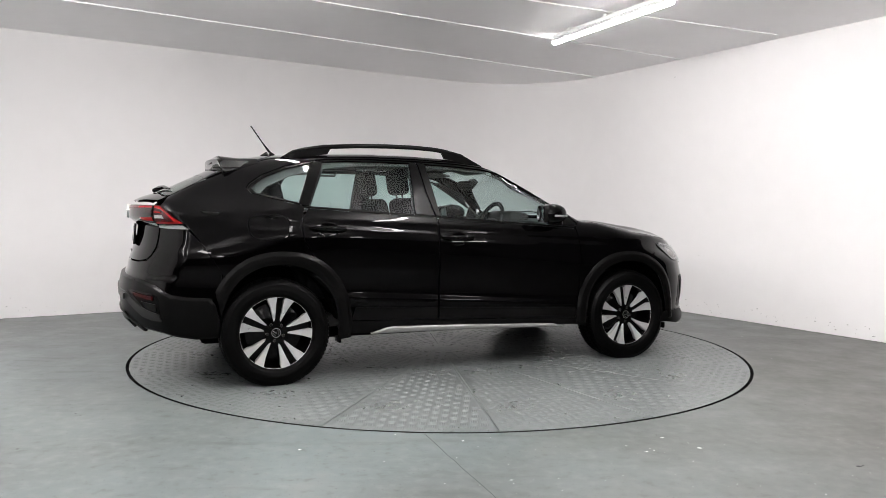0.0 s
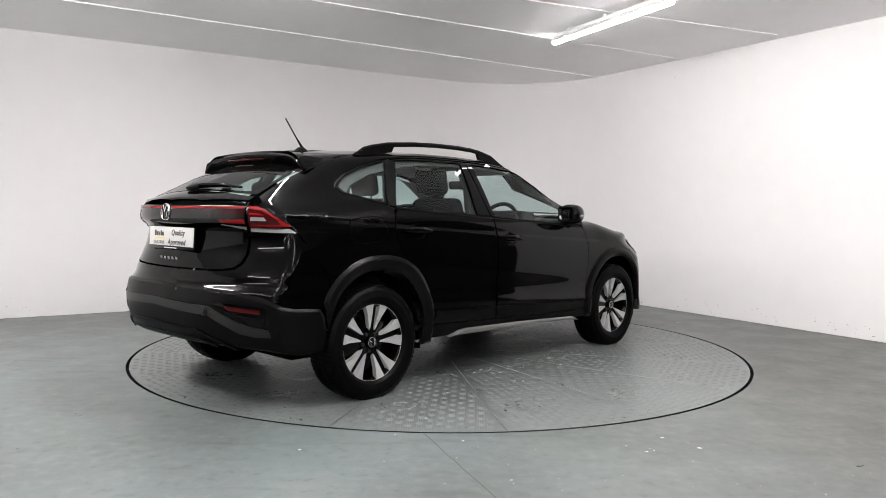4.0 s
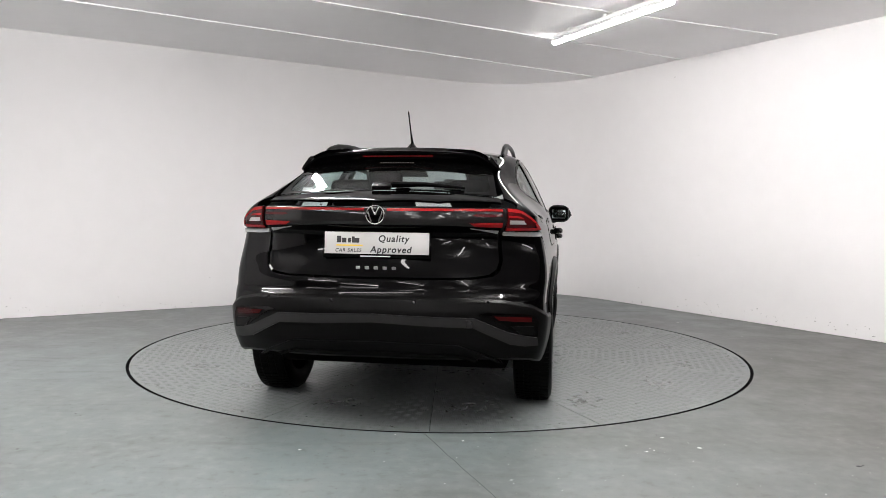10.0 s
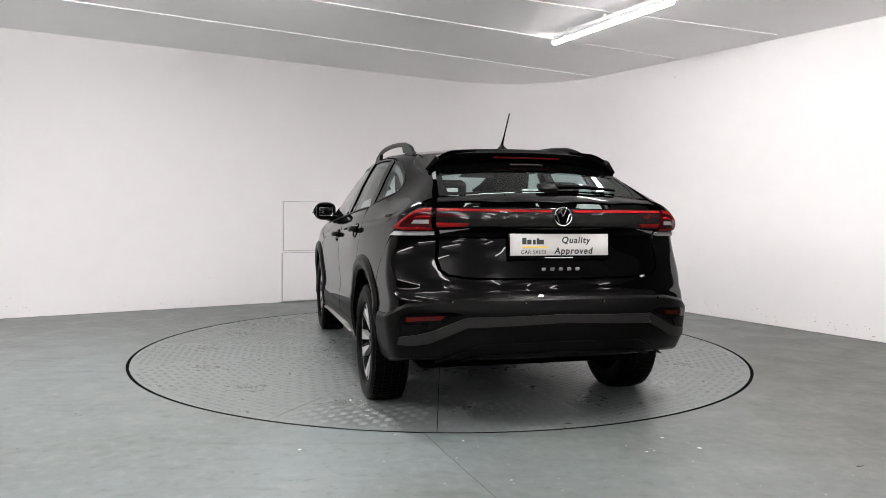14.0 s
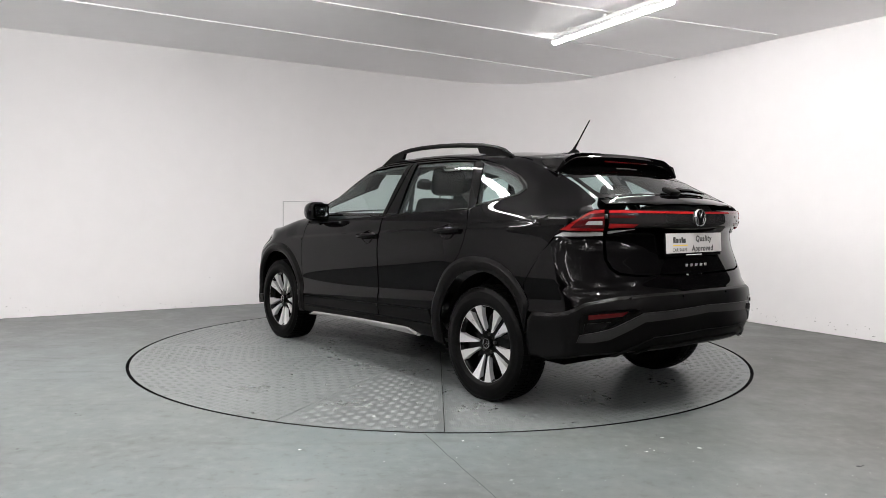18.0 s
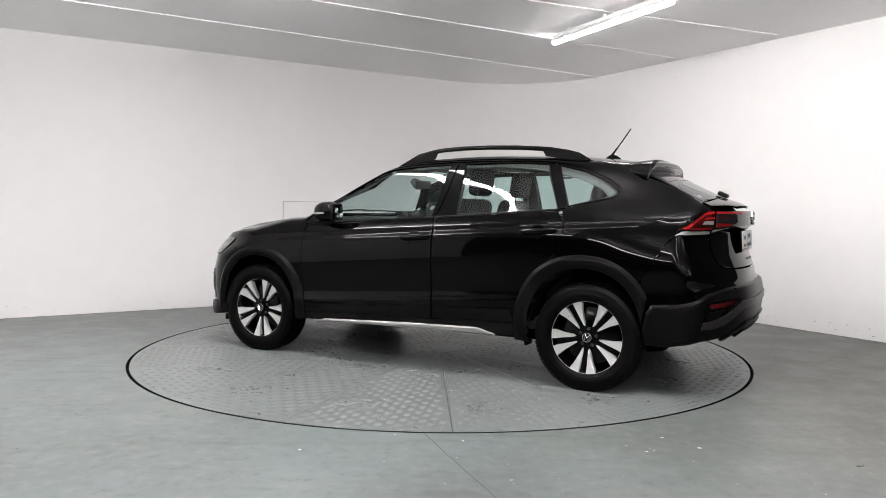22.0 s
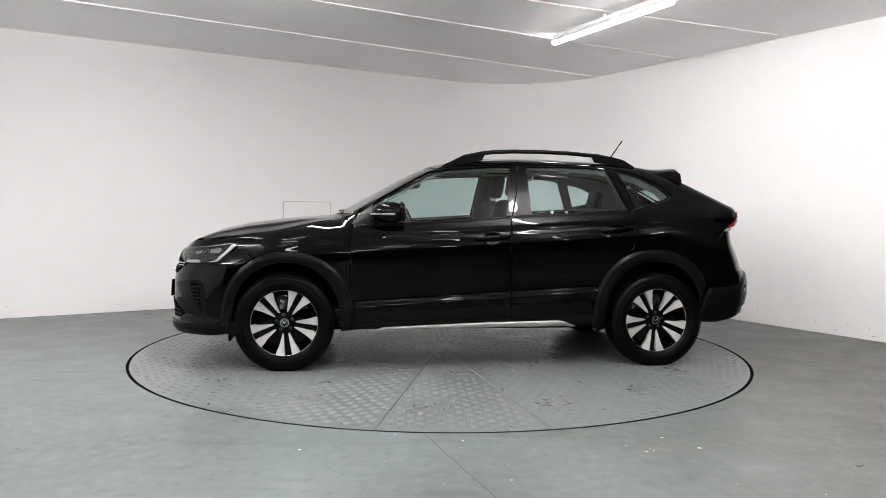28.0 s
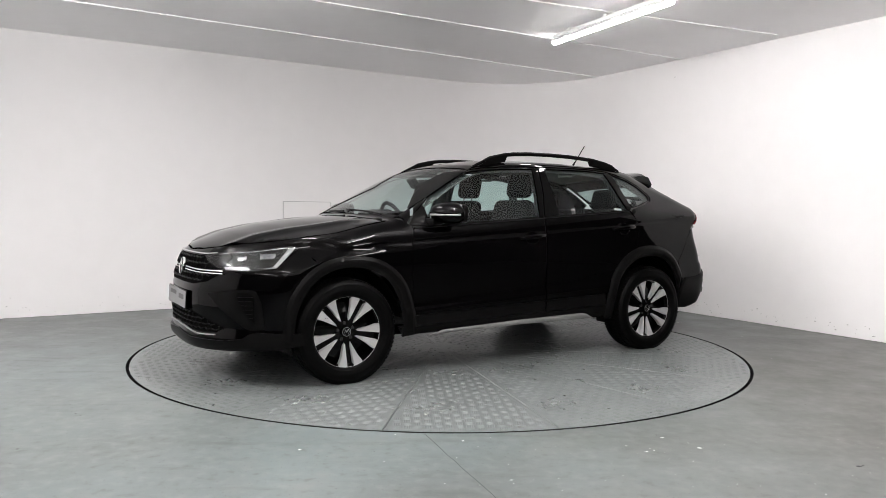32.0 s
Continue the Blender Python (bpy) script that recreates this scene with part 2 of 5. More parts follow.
def sheet_wall(name, pts, z0, z1, thick, mat):
    """An upright wall of that thickness along a plan line, its back to the outside."""
    bm = bmesh.new()
    rows = []
    for i, p in enumerate(pts):
        d = (pts[min(i + 1, len(pts) - 1)] - pts[max(i - 1, 0)]).normalized()
        o = Vector((-d.y, d.x)) * thick
        rows.append([bm.verts.new((q.x, q.y, z)) for q, z in ((p, z0), (p, z1), (p + o, z1), (p + o, z0))])
    for a, b in zip(rows, rows[1:]):
        for k in range(4):
            bm.faces.new((a[k], a[(k + 1) % 4], b[(k + 1) % 4], b[k]))
    bm.faces.new(rows[0])
    bm.faces.new(rows[-1])
    return tagged(part(name, bm, mat, None), kind="structure")


line = wall_line()
wall = sheet_wall("wall_studio", line, -0.02, CEIL + 0.1, 0.15, "wall")
tagged(wall, "white painted studio wall with a rounded corner", "wall")
back = [line[-1], CORNER + DR * 13.0, Vector((8.0, -17.0)), Vector((-8.5, -17.0)), Vector((-8.0, -5.5)), line[0]]
tagged(sheet_wall("wall_back", back, -0.02, CEIL + 0.1, 0.15, "wall_dark"), "plain dark grey wall behind the studio", "wall")

# floor with a round pit for the turntable
TABLE_R, RIM = 2.250, 0.022
bm = bmesh.new()
N = 128
inner = [bm.verts.new(((TABLE_R + RIM) * math.cos(2 * math.pi * k / N), (TABLE_R + RIM) * math.sin(2 * math.pi * k / N), 0)) for k in range(N)]
outer = [bm.verts.new((22 * math.cos(2 * math.pi * k / N), 22 * math.sin(2 * math.pi * k / N) - 3, 0)) for k in range(N)]
for k in range(N):
    j = (k + 1) % N
    bm.faces.new((inner[k], inner[j], outer[j], outer[k]))
floor = tagged(part("floor", bm, "floor", None), "worn grey-green painted concrete floor", "floor", kind="structure")
bm = bmesh.new()
bm.faces.new([bm.verts.new(((TABLE_R + 0.1) * math.cos(2 * math.pi * k / N), (TABLE_R + 0.1) * math.sin(2 * math.pi * k / N), -0.05)) for k in range(N)])
R1 = TABLE_R + RIM
ring_a = [[bm.verts.new((R1 * math.cos(2 * math.pi * k / N), R1 * math.sin(2 * math.pi * k / N), z)) for k in range(N)] for z in (-0.0005, -0.05)]
for k in range(N):
    j = (k + 1) % N
    bm.faces.new((ring_a[1][k], ring_a[1][j], ring_a[0][j], ring_a[0][k]))
tagged(part("pit_base", bm, "gap", None), "dark base of the turntable pit", "pit", kind="structure")

# ceiling of long white panels, their joints narrow raised strips
ceiling = box(24, 16, 0.08, (0, 4.4, CEIL + 0.04))
tagged(part("ceiling_rear", box(40, 20, 0.08, (0, -13.61, CEIL + 0.04)), "ceiling", None), "flat white ceiling of the space behind", "ceiling", kind="structure")


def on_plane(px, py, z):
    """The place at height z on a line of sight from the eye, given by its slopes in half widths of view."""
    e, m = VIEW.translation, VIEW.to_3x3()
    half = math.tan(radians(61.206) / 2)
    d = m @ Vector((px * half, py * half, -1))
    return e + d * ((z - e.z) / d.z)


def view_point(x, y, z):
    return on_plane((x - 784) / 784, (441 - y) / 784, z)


tagged(part("ceiling", ceiling, "ceiling", None), "flat white panelled ceiling", "ceiling", kind="structure")
joints = [(Vector((-3.009, 0.270, CEIL)), Vector((1.941, 3.461, CEIL))), (Vector((-1.025, 0.189, CEIL)), Vector((2.540, 2.293, CEIL))), (Vector((0.664, 0.120, CEIL)), Vector((3.063, 1.155, CEIL)))]
for k, (a, b) in enumerate(joints):
    d = (b - a).normalized()
    a = a - d * 6
    a.z = b.z = CEIL
    n = Vector((-d.y, d.x, 0))
    w = (0.006, 0.009, 0.014)[k]
    mid, length = (a + b) / 2, (b - a).length
    tagged(part("ceiling_joint", box(length, w, 0.012, (mid.x, mid.y, CEIL - 0.005), (0, 0, math.degrees(math.atan2(d.y, d.x)))), "ceiling_joint", None),
           "narrow white joint strip between ceiling panels", "joint strip", kind="structure")


# strip lights: a white steel batten with a lit round diffuser
def strip_light(a, b, drop=0.0, tube="tube"):
    d = (b - a)
    n = d.length
    ob = thing("strip_light", "white ceiling batten with a lit fluorescent tube", "light", "strip lights under the ceiling",
               pose((a.x + b.x) / 2, (a.y + b.y) / 2, CEIL - drop, 0, 0, math.degrees(math.atan2(d.y, d.x))))
    if drop:
        part("batten", box(n, 0.012, 0.020, (0, 0, -0.022), bevel=0.003), "batten", ob)
        part("tube", rod([(-n / 2 - 0.012, 0, -0.085), (-n / 2, 0, -0.085), (n / 2, 0, -0.085), (n / 2 + 0.012, 0, -0.085)], [0.02, 0.034, 0.034, 0.02], 12), tube, ob, "lit white diffuser")
    else:
        # an added shield, no part of a real batten, keeps the diffuser's light off the ceiling
        part("batten", box(n + 0.02, 0.030, 0.030, (0, 0, -0.028), bevel=0.004), "batten", ob)
        part("glow_shield", prism([(-0.038, -0.006), (-0.038, -0.026), (-0.0355, -0.026), (-0.0355, -0.010), (0.0355, -0.010), (0.0355, -0.026), (0.038, -0.026), (0.038, -0.006), (0.020, 0.010), (-0.020, 0.010)], n,
                           Matrix(((0, 0, -1, n / 2), (1, 0, 0, 0), (0, 1, 0, -0.056), (0, 0, 0, 1)))), "batten", ob)
        bm = bmesh.new()
        rings = []
        for x, k in ((-n / 2 - 0.018, 0.3), (-n / 2 - 0.012, 0.75), (-n / 2, 1.0), (n / 2, 1.0), (n / 2 + 0.012, 0.75), (n / 2 + 0.018, 0.3)):
            rings.append([bm.verts.new((x, 0.034 * k * math.cos(t), -0.082 - 0.022 * k * math.sin(t))) for t in [-0.35 + (math.pi + 0.7) * j / 10 for j in range(11)]])
        for p, q in zip(rings, rings[1:]):
            for j in range(10):
                bm.faces.new((p[j], p[j + 1], q[j + 1], q[j]))
            bm.faces.new((p[0], q[0], q[10], p[10]))
        bm.faces.new(rings[0])
        bm.faces.new(rings[-1])
        part("diffuser", bm, tube, ob, "lit white diffuser")
    for s in (-0.42, 0.0, 0.42):
        part("bracket", box(0.05, 0.05 if not drop else 0.02, 0.030, (s * n * 0.8, 0, -0.006), bevel=0.003), "batten", ob)
    if drop:
        for s in (-1, 1):
            part("hanger", rod([(s * n * 0.34, 0, -0.01), (s * n * 0.34, 0, drop)], 0.004, 6), "batten", ob)
        for s in (-1, 1):
            part("end_cap", box(0.02, 0.03, 0.06, (s * (n / 2 - 0.04), 0, -0.045), bevel=0.004), "batten", ob)
    return ob


lamp_a, lamp_b = Vector((1.0353, 1.2213, CEIL - 0.085)), Vector((1.6910, -0.1700, CEIL - 0.085))
lamp = strip_light(lamp_a, lamp_b, 0.0, "tube_dim")
LAMP_DIR = (lamp_b - lamp_a).normalized()
ACROSS = Vector((-LAMP_DIR.y, LAMP_DIR.x, 0))
lamp_mid = (lamp_a + lamp_b) / 2
off = Vector((LAMP_OVER[0] - lamp_mid.x, LAMP_OVER[1] - lamp_mid.y, 0))
strip_light(lamp_a + off, lamp_b + off)
for spots, tube in ((LAMPS, "tube"), (LAMPS_BEHIND, "tube_far")):
    off = Vector((spots[0][0] - lamp_mid.x, spots[0][1] - lamp_mid.y, 0))
    hung = strip_light(lamp_a + off, lamp_b + off, 0.18, tube)
    for x, y in spots[1:]:
        copy_thing(hung, Matrix.Translation(Vector((x - spots[0][0], y - spots[0][1], 0))) @ hung.matrix_basis)


# ---- the turntable: sixteen tread plate sectors in a steel rim ----
table_ob = thing("turntable", "round flush turntable of worn aluminium tread plate sectors", "turntable")
HUB_R, SEAM = 0.16, 0.0022
FIRST = 75.0


def sector_mesh():
    bm = bmesh.new()
    half = radians(11.25)
    n = 10
    ring = []
    for r in (HUB_R + 0.003, 0.8, 1.4, TABLE_R):
        ring.append([(r * math.cos(a), r * math.sin(a)) for a in (-(half - SEAM / r) + 2 * (half - SEAM / r) * i / n for i in range(n + 1))])
    top = [[bm.verts.new((x, y, 0.0)) for x, y in row] for row in ring]
    low = [[bm.verts.new((x, y, -0.02)) for x, y in row] for row in ring]
    for g, flip in ((top, False), (low, True)):
        for a, b in zip(g, g[1:]):
            for i in range(n):
                f = (a[i], b[i], b[i + 1], a[i + 1])
                bm.faces.new(f[::-1] if flip else f)
    for i in range(n):
        bm.faces.new((top[0][i], top[0][i + 1], low[0][i + 1], low[0][i]))
        bm.faces.new((top[-1][i + 1], top[-1][i], low[-1][i], low[-1][i + 1]))
    for j in range(3):
        bm.faces.new((top[j + 1][0], top[j][0], low[j][0], low[j + 1][0]))
        bm.faces.new((top[j][n], top[j + 1][n], low[j + 1][n], low[j][n]))
    return bm


def tread_mesh():
    """Five-bar tread groups, alternately along and across the sector, as low rounded bars."""
    half = radians(11.25)
    verts, faces = [], []
    pitch = 0.052
    for i in range(int(TABLE_R / pitch) + 1):
        for j in range(-10, 11):
            cx, cy = (i + 0.5) * pitch, j * pitch
            r = math.hypot(cx, cy)
            if not (HUB_R + 0.035 < r < TABLE_R - 0.03) or abs(math.atan2(cy, cx)) > half - 0.03 / r:
                continue
            along = (i + j) % 2
            for k in (-1.5, -0.5, 0.5, 1.5):
                px, py = (cx, cy + k * 0.0118) if along else (cx + k * 0.0118, cy)
                l, w = (0.0215, 0.0048) if along else (0.0048, 0.0215)
                b = len(verts)
                verts += [(px - l, py, 0), (px, py - w, 0), (px + l, py, 0), (px, py + w, 0)]
                s = 0.45
                verts += [(px - l * s, py, 0.0009), (px, py - w * s, 0.0009), (px + l * s, py, 0.0009), (px, py + w * s, 0.0009)]
                faces += [(b + 4, b + 5, b + 6, b + 7)] + [(b + q, b + (q + 1) % 4, b + 4 + (q + 1) % 4, b + 4 + q) for q in range(4)]
    return verts, faces


plate0 = part("plate", sector_mesh(), "plate", table_ob)
tv, tf = tread_mesh()
tread0 = mesh("tread", tv, tf, "tread", plate0, smooth=False)
tagged(tread0, kind="stuff")
for k in range(16):
    if k == 0:
        plate0.matrix_basis = pose(0, 0, 0, 0, 0, FIRST + 11.25)
        continue
    o = plate0.copy()
    scene.collection.objects.link(o)
    o.matrix_basis = pose(0, 0, 0, 0, 0, FIRST + 11.25 + 22.5 * k)
    t = tread0.copy()
    scene.collection.objects.link(t)
    t.parent = o
hub = lathe([(0, 0.0), (HUB_R + 0.0022, 0.0), (HUB_R + 0.0022, -0.02), (0, -0.02)], 48)
bmesh.ops.rotate(hub, verts=hub.verts, matrix=Matrix.Rotation(radians(90), 3, "X"))
part("hub_plate", hub, "plate", table_ob)
# added black band: covers the lit plate edge so the gap looks dark
gap_band = lathe([(TABLE_R + 0.0005, -0.0015), (TABLE_R + 0.003, -0.0015), (TABLE_R + 0.003, -0.045), (TABLE_R + 0.0005, -0.045)], 128)
bmesh.ops.rotate(gap_band, verts=gap_band.verts, matrix=Matrix.Rotation(radians(90), 3, "X"))
part("gap_band", gap_band, "gap", table_ob, "added black band that darkens the rim gap")
for k in range(16):
    a = radians(FIRST + 22.5 * k)
    for r in (0.55, 1.2, 1.85):
        bolt = lathe([(0, 0.002), (0.005, 0.002), (0.0065, 0.0), (0, 0.0)], 8)
        bmesh.ops.rotate(bolt, verts=bolt.verts, matrix=Matrix.Rotation(radians(90), 3, "X"))
        o = part("bolt", bolt, "disc", table_ob)
        o.location = (r * math.cos(a) + 0.02 * math.sin(a), r * math.sin(a) - 0.02 * math.cos(a), 0.0)


# ---- the car's outer skin as one smooth implicit form (metres, x forward, y left, z up, origin at mid wheelbase) ----
def table(keys, soft, lo, hi, step=0.002):
    """A curve through (place, value) keys, its corners softened over about that many metres."""
    keys = sorted(keys)
    g = np.arange(lo - 0.2, hi + 0.2, step)
    v = np.interp(g, [k[0] for k in keys], [k[1] for k in keys])
    r = int(3 * soft / step) + 1
    w = np.exp(-0.5 * (np.arange(-r, r + 1) * step / soft) ** 2)
    v = np.convolve(np.pad(v, r, mode="edge"), w / w.sum(), mode="valid")
    return lambda a: np.interp(a, g, v)


def smax(a, b, k):
    h = np.maximum(k - np.abs(a - b), 0.0) / k
    return np.maximum(a, b) + h * h * k * 0.25


def ramp(a, lo, hi):
    s = np.clip((a - lo) / (hi - lo), 0.0, 1.0)
    return s * s * (3 - 2 * s)


TOP = table([(2.2, 0.50), (2.10, 0.66), (2.06, 0.765), (2.027, 0.807), (1.945, 0.856), (1.78, 0.921), (1.571, 0.968), (1.361, 0.996), (1.107, 1.018),
             (0.985, 1.028), (0.936, 1.050), (0.721, 1.166), (0.504, 1.287), (0.36, 1.363), (0.22, 1.412), (0.0, 1.449), (-0.3, 1.468), (-0.6, 1.468),
             (-1.0, 1.452), (-1.3, 1.424), (-1.5, 1.374), (-1.72, 1.268), (-1.92, 1.170), (-2.0, 1.146), (-2.085, 1.108), (-2.3, 1.0)], 0.02, -2.4, 2.4)
WIDE = table([(0.1, 0.790), (0.2, 0.812), (0.3, 0.842), (0.4, 0.857), (0.435, 0.857), (0.50, 0.851), (0.57, 0.853), (0.66, 0.862), (0.74, 0.866), (0.80, 0.8665), (0.866, 0.863), (0.886, 0.856),
              (0.964, 0.849), (0.975, 0.842), (1.008, 0.826), (1.03, 0.812), (1.2, 0.735), (1.36, 0.648), (1.44, 0.590), (1.5, 0.52)], 0.024, 0.0, 1.7)
PLAN = table([(2.2, 0.92), (1.8, 0.97), (1.3, 1.0), (-0.9, 1.0), (-1.4, 0.99), (-1.8, 0.96), (-2.2, 0.92)], 0.12, -2.4, 2.4)
TAPER = table([(0.6, 0.0), (-0.7, 0.0), (-1.0, 0.03), (-1.3, 0.12), (-1.6, 0.28), (-2.0, 0.42), (-2.3, 0.5)], 0.08, -2.4, 2.4)
HAUNCH = table([(-0.9, 0.0), (-1.15, 0.008), (-1.4, 0.026), (-1.7, 0.042), (-2.0, 0.056), (-2.3, 0.065)], 0.06, -2.4, 2.4)
NOSE = table([(0.1, 1.90), (0.164, 1.97), (0.20, 2.07), (0.247, 2.112), (0.30, 2.112), (0.356, 2.095), (0.457, 2.110), (0.58, 2.106), (0.69, 2.075), (0.75, 2.06),
              (0.80, 2.04), (0.9, 2.03)], 0.012, 0.0, 1.7)
TAIL = table([(0.15, -1.93), (0.28, -2.02), (0.34, -2.09), (0.42, -2.13), (0.50, -2.142), (0.585, -2.146), (0.60, -2.140), (0.655, -2.130), (0.664, -2.110),
              (0.72, -2.102), (0.79, -2.080), (0.85, -2.059), (0.91, -2.046), (0.965, -2.040), (0.985, -2.082), (1.0, -2.094), (1.075, -2.088),
              (1.095, -2.078), (1.2, -2.05)], 0.014, 0.0, 1.7)


def skin(x, y, z):
    """Below zero inside the car, above zero outside."""
    a = np.abs(y)
    slip = 0.125 * a * a * ramp(x, -0.3, 0.4) - 0.06 * a * a * ramp(-x, 0.6, 1.3)
    crown = a * a * (0.05 + 0.065 * ramp(x, 1.0, 1.4) + 0.045 * ramp(x, -0.2, 0.3) * ramp(-x, -0.8, 0.0) + 0.08 * ramp(-x, -0.3, 0.3))
    crown = crown - 0.015 * np.exp(-((a - 0.47 - 0.06 * ramp(-x, -1.9, -1.4)) / 0.06) ** 2) * ramp(x, 0.95, 1.25)
    xs = x + slip
    slope = (TOP(xs + 0.02) - TOP(xs - 0.02)) / 0.04
    top = (z - (TOP(xs) - crown)) / np.sqrt(1 + slope * slope)
    q = z + 0.062 * x
    side = a - WIDE(q) * PLAN(x) * (1 - TAPER(x) * np.clip((q - 0.93) / 0.35, 0, 1.5)) + HAUNCH(x) * ramp(q, 0.58, 0.90)
    side = side - 0.008 * np.exp(-((q - 0.468) / 0.030) ** 2) * ramp(x, -1.0, -0.7) * ramp(-x, -1.0, -0.8)
    side = side + 0.007 * ramp(q, 0.892, 0.922) * ramp(x, -1.75, -1.4) * ramp(-x, -1.15, -0.95)
    high = ramp(z, 0.60, 0.90)
    rear = (TAIL(z) + (0.10 + 0.025 * high) * (a / 0.6) ** (3 - 0.6 * high)) - x
    nose = x - (NOSE(z) - (0.72 + 0.35 * ramp(z, 0.68, 0.86)) * a ** 3)
    return smax(smax(smax(top, rear, 0.03), nose, 0.05), side, 0.07 - 0.03 * ramp(-x, 1.45, 1.8))


def cast(mode, a, b):
    """Where the rays of one way of looking meet the skin, and the skin's normals there."""
    a, b = np.asarray(a, float), np.asarray(b, float)
    o, d = np.zeros((len(a), 3)), np.zeros((len(a), 3))
    if mode == "side":
        o[:, 0], o[:, 2], d[:, 1] = a, b, 1
    elif mode == "top":
        o[:, 0], o[:, 1], o[:, 2], d[:, 2] = a, b, 0.6, 1
    else:
        s = 1 if mode == "nose" else -1
        o[:, 0], o[:, 2] = 1.2 * s, b
        d[:, 0], d[:, 1] = np.cos(a / 0.8) * s, np.sin(a / 0.8)
    lo, hi = np.zeros(len(a)), np.full(len(a), 1.6)
    for _ in range(40):
        mid = (lo + hi) / 2
        p = o + d * mid[:, None]
        inside = skin(p[:, 0], p[:, 1], p[:, 2]) < 0
        lo, hi = np.where(inside, mid, lo), np.where(inside, hi, mid)
    p = o + d * lo[:, None]
    e, n = 0.002, np.empty_like(p)
    for i in range(3):
        h = np.zeros(3)
        h[i] = e
        u, v = p + h, p - h
        n[:, i] = skin(u[:, 0], u[:, 1], u[:, 2]) - skin(v[:, 0], v[:, 1], v[:, 2])
    n /= np.linalg.norm(n, axis=1)[:, None]
    return p, n


def turn(x, y):
    """The place round a corner, for the 'nose' and 'tail' ways of looking."""
    s = 1 if x > 0 else -1
    return 0.8 * math.atan2(y, (x - 1.2 * s) * s)


# ---- the car ----
from mathutils.geometry import delaunay_2d_cdt

car = thing("car", "glossy black five-door crossover hatchback parked on the turntable", "car")


def in_poly(px, py, poly):
    inside = np.zeros(len(px), bool)
    n = len(poly)
    for i in range(n):
        (x0, y0), (x1, y1) = poly[i], poly[(i + 1) % n]
        if y0 == y1:
            continue
        hit = ((y0 > py) != (y1 > py)) & (px < (x1 - x0) * (py - y0) / (y1 - y0) + x0)
        inside ^= hit
    return inside


def dense(poly, step):
    out = []
    for (x0, y0), (x1, y1) in zip(poly, poly[1:] + poly[:1]):
        n = max(1, int(math.hypot(x1 - x0, y1 - y0) / step))
        out += [(x0 + (x1 - x0) * i / n, y0 + (y1 - y0) * i / n) for i in range(n)]
    return out


def shrink(poly, d):
    area = sum(a[0] * b[1] - b[0] * a[1] for a, b in zip(poly, poly[1:] + poly[:1]))
    s = 1 if area > 0 else -1
    n, out = len(poly), []
    for i in range(n):
        (ax, ay), (bx, by), (cx, cy) = poly[i - 1], poly[i], poly[(i + 1) % n]
        u = np.array((bx - ax, by - ay)) / (math.hypot(bx - ax, by - ay) + 1e-9)
        v = np.array((cx - bx, cy - by)) / (math.hypot(cx - bx, cy - by) + 1e-9)
        m = np.array((-(u[1] + v[1]), u[0] + v[0])) * s
        k = np.linalg.norm(m)
        m = m / k * min(2.0, 2 / max(k, 0.6)) if k > 1e-6 else m
        out.append((bx + m[0] * d, by + m[1] * d))
    return out if s > 0 else out[::-1]


def round_off(poly, r, n=4):
    """The outline with its corners rounded off."""
    out = []
    for i, b in enumerate(poly):
        a, c = poly[i - 1], poly[(i + 1) % len(poly)]
        for e, way in ((a, 0), (c, 1)):
            d = math.hypot(e[0] - b[0], e[1] - b[1])
            k = min(r, d * 0.45) / d
            p = (b[0] + (e[0] - b[0]) * k, b[1] + (e[1] - b[1]) * k)
            if way == 0:
                p0 = p
        for j in range(n + 1):
            t = j / n
            out.append(tuple(p0[k] * (1 - t) ** 2 + 2 * b[k] * t * (1 - t) + p[k] * t * t for k in (0, 1)))
    return out


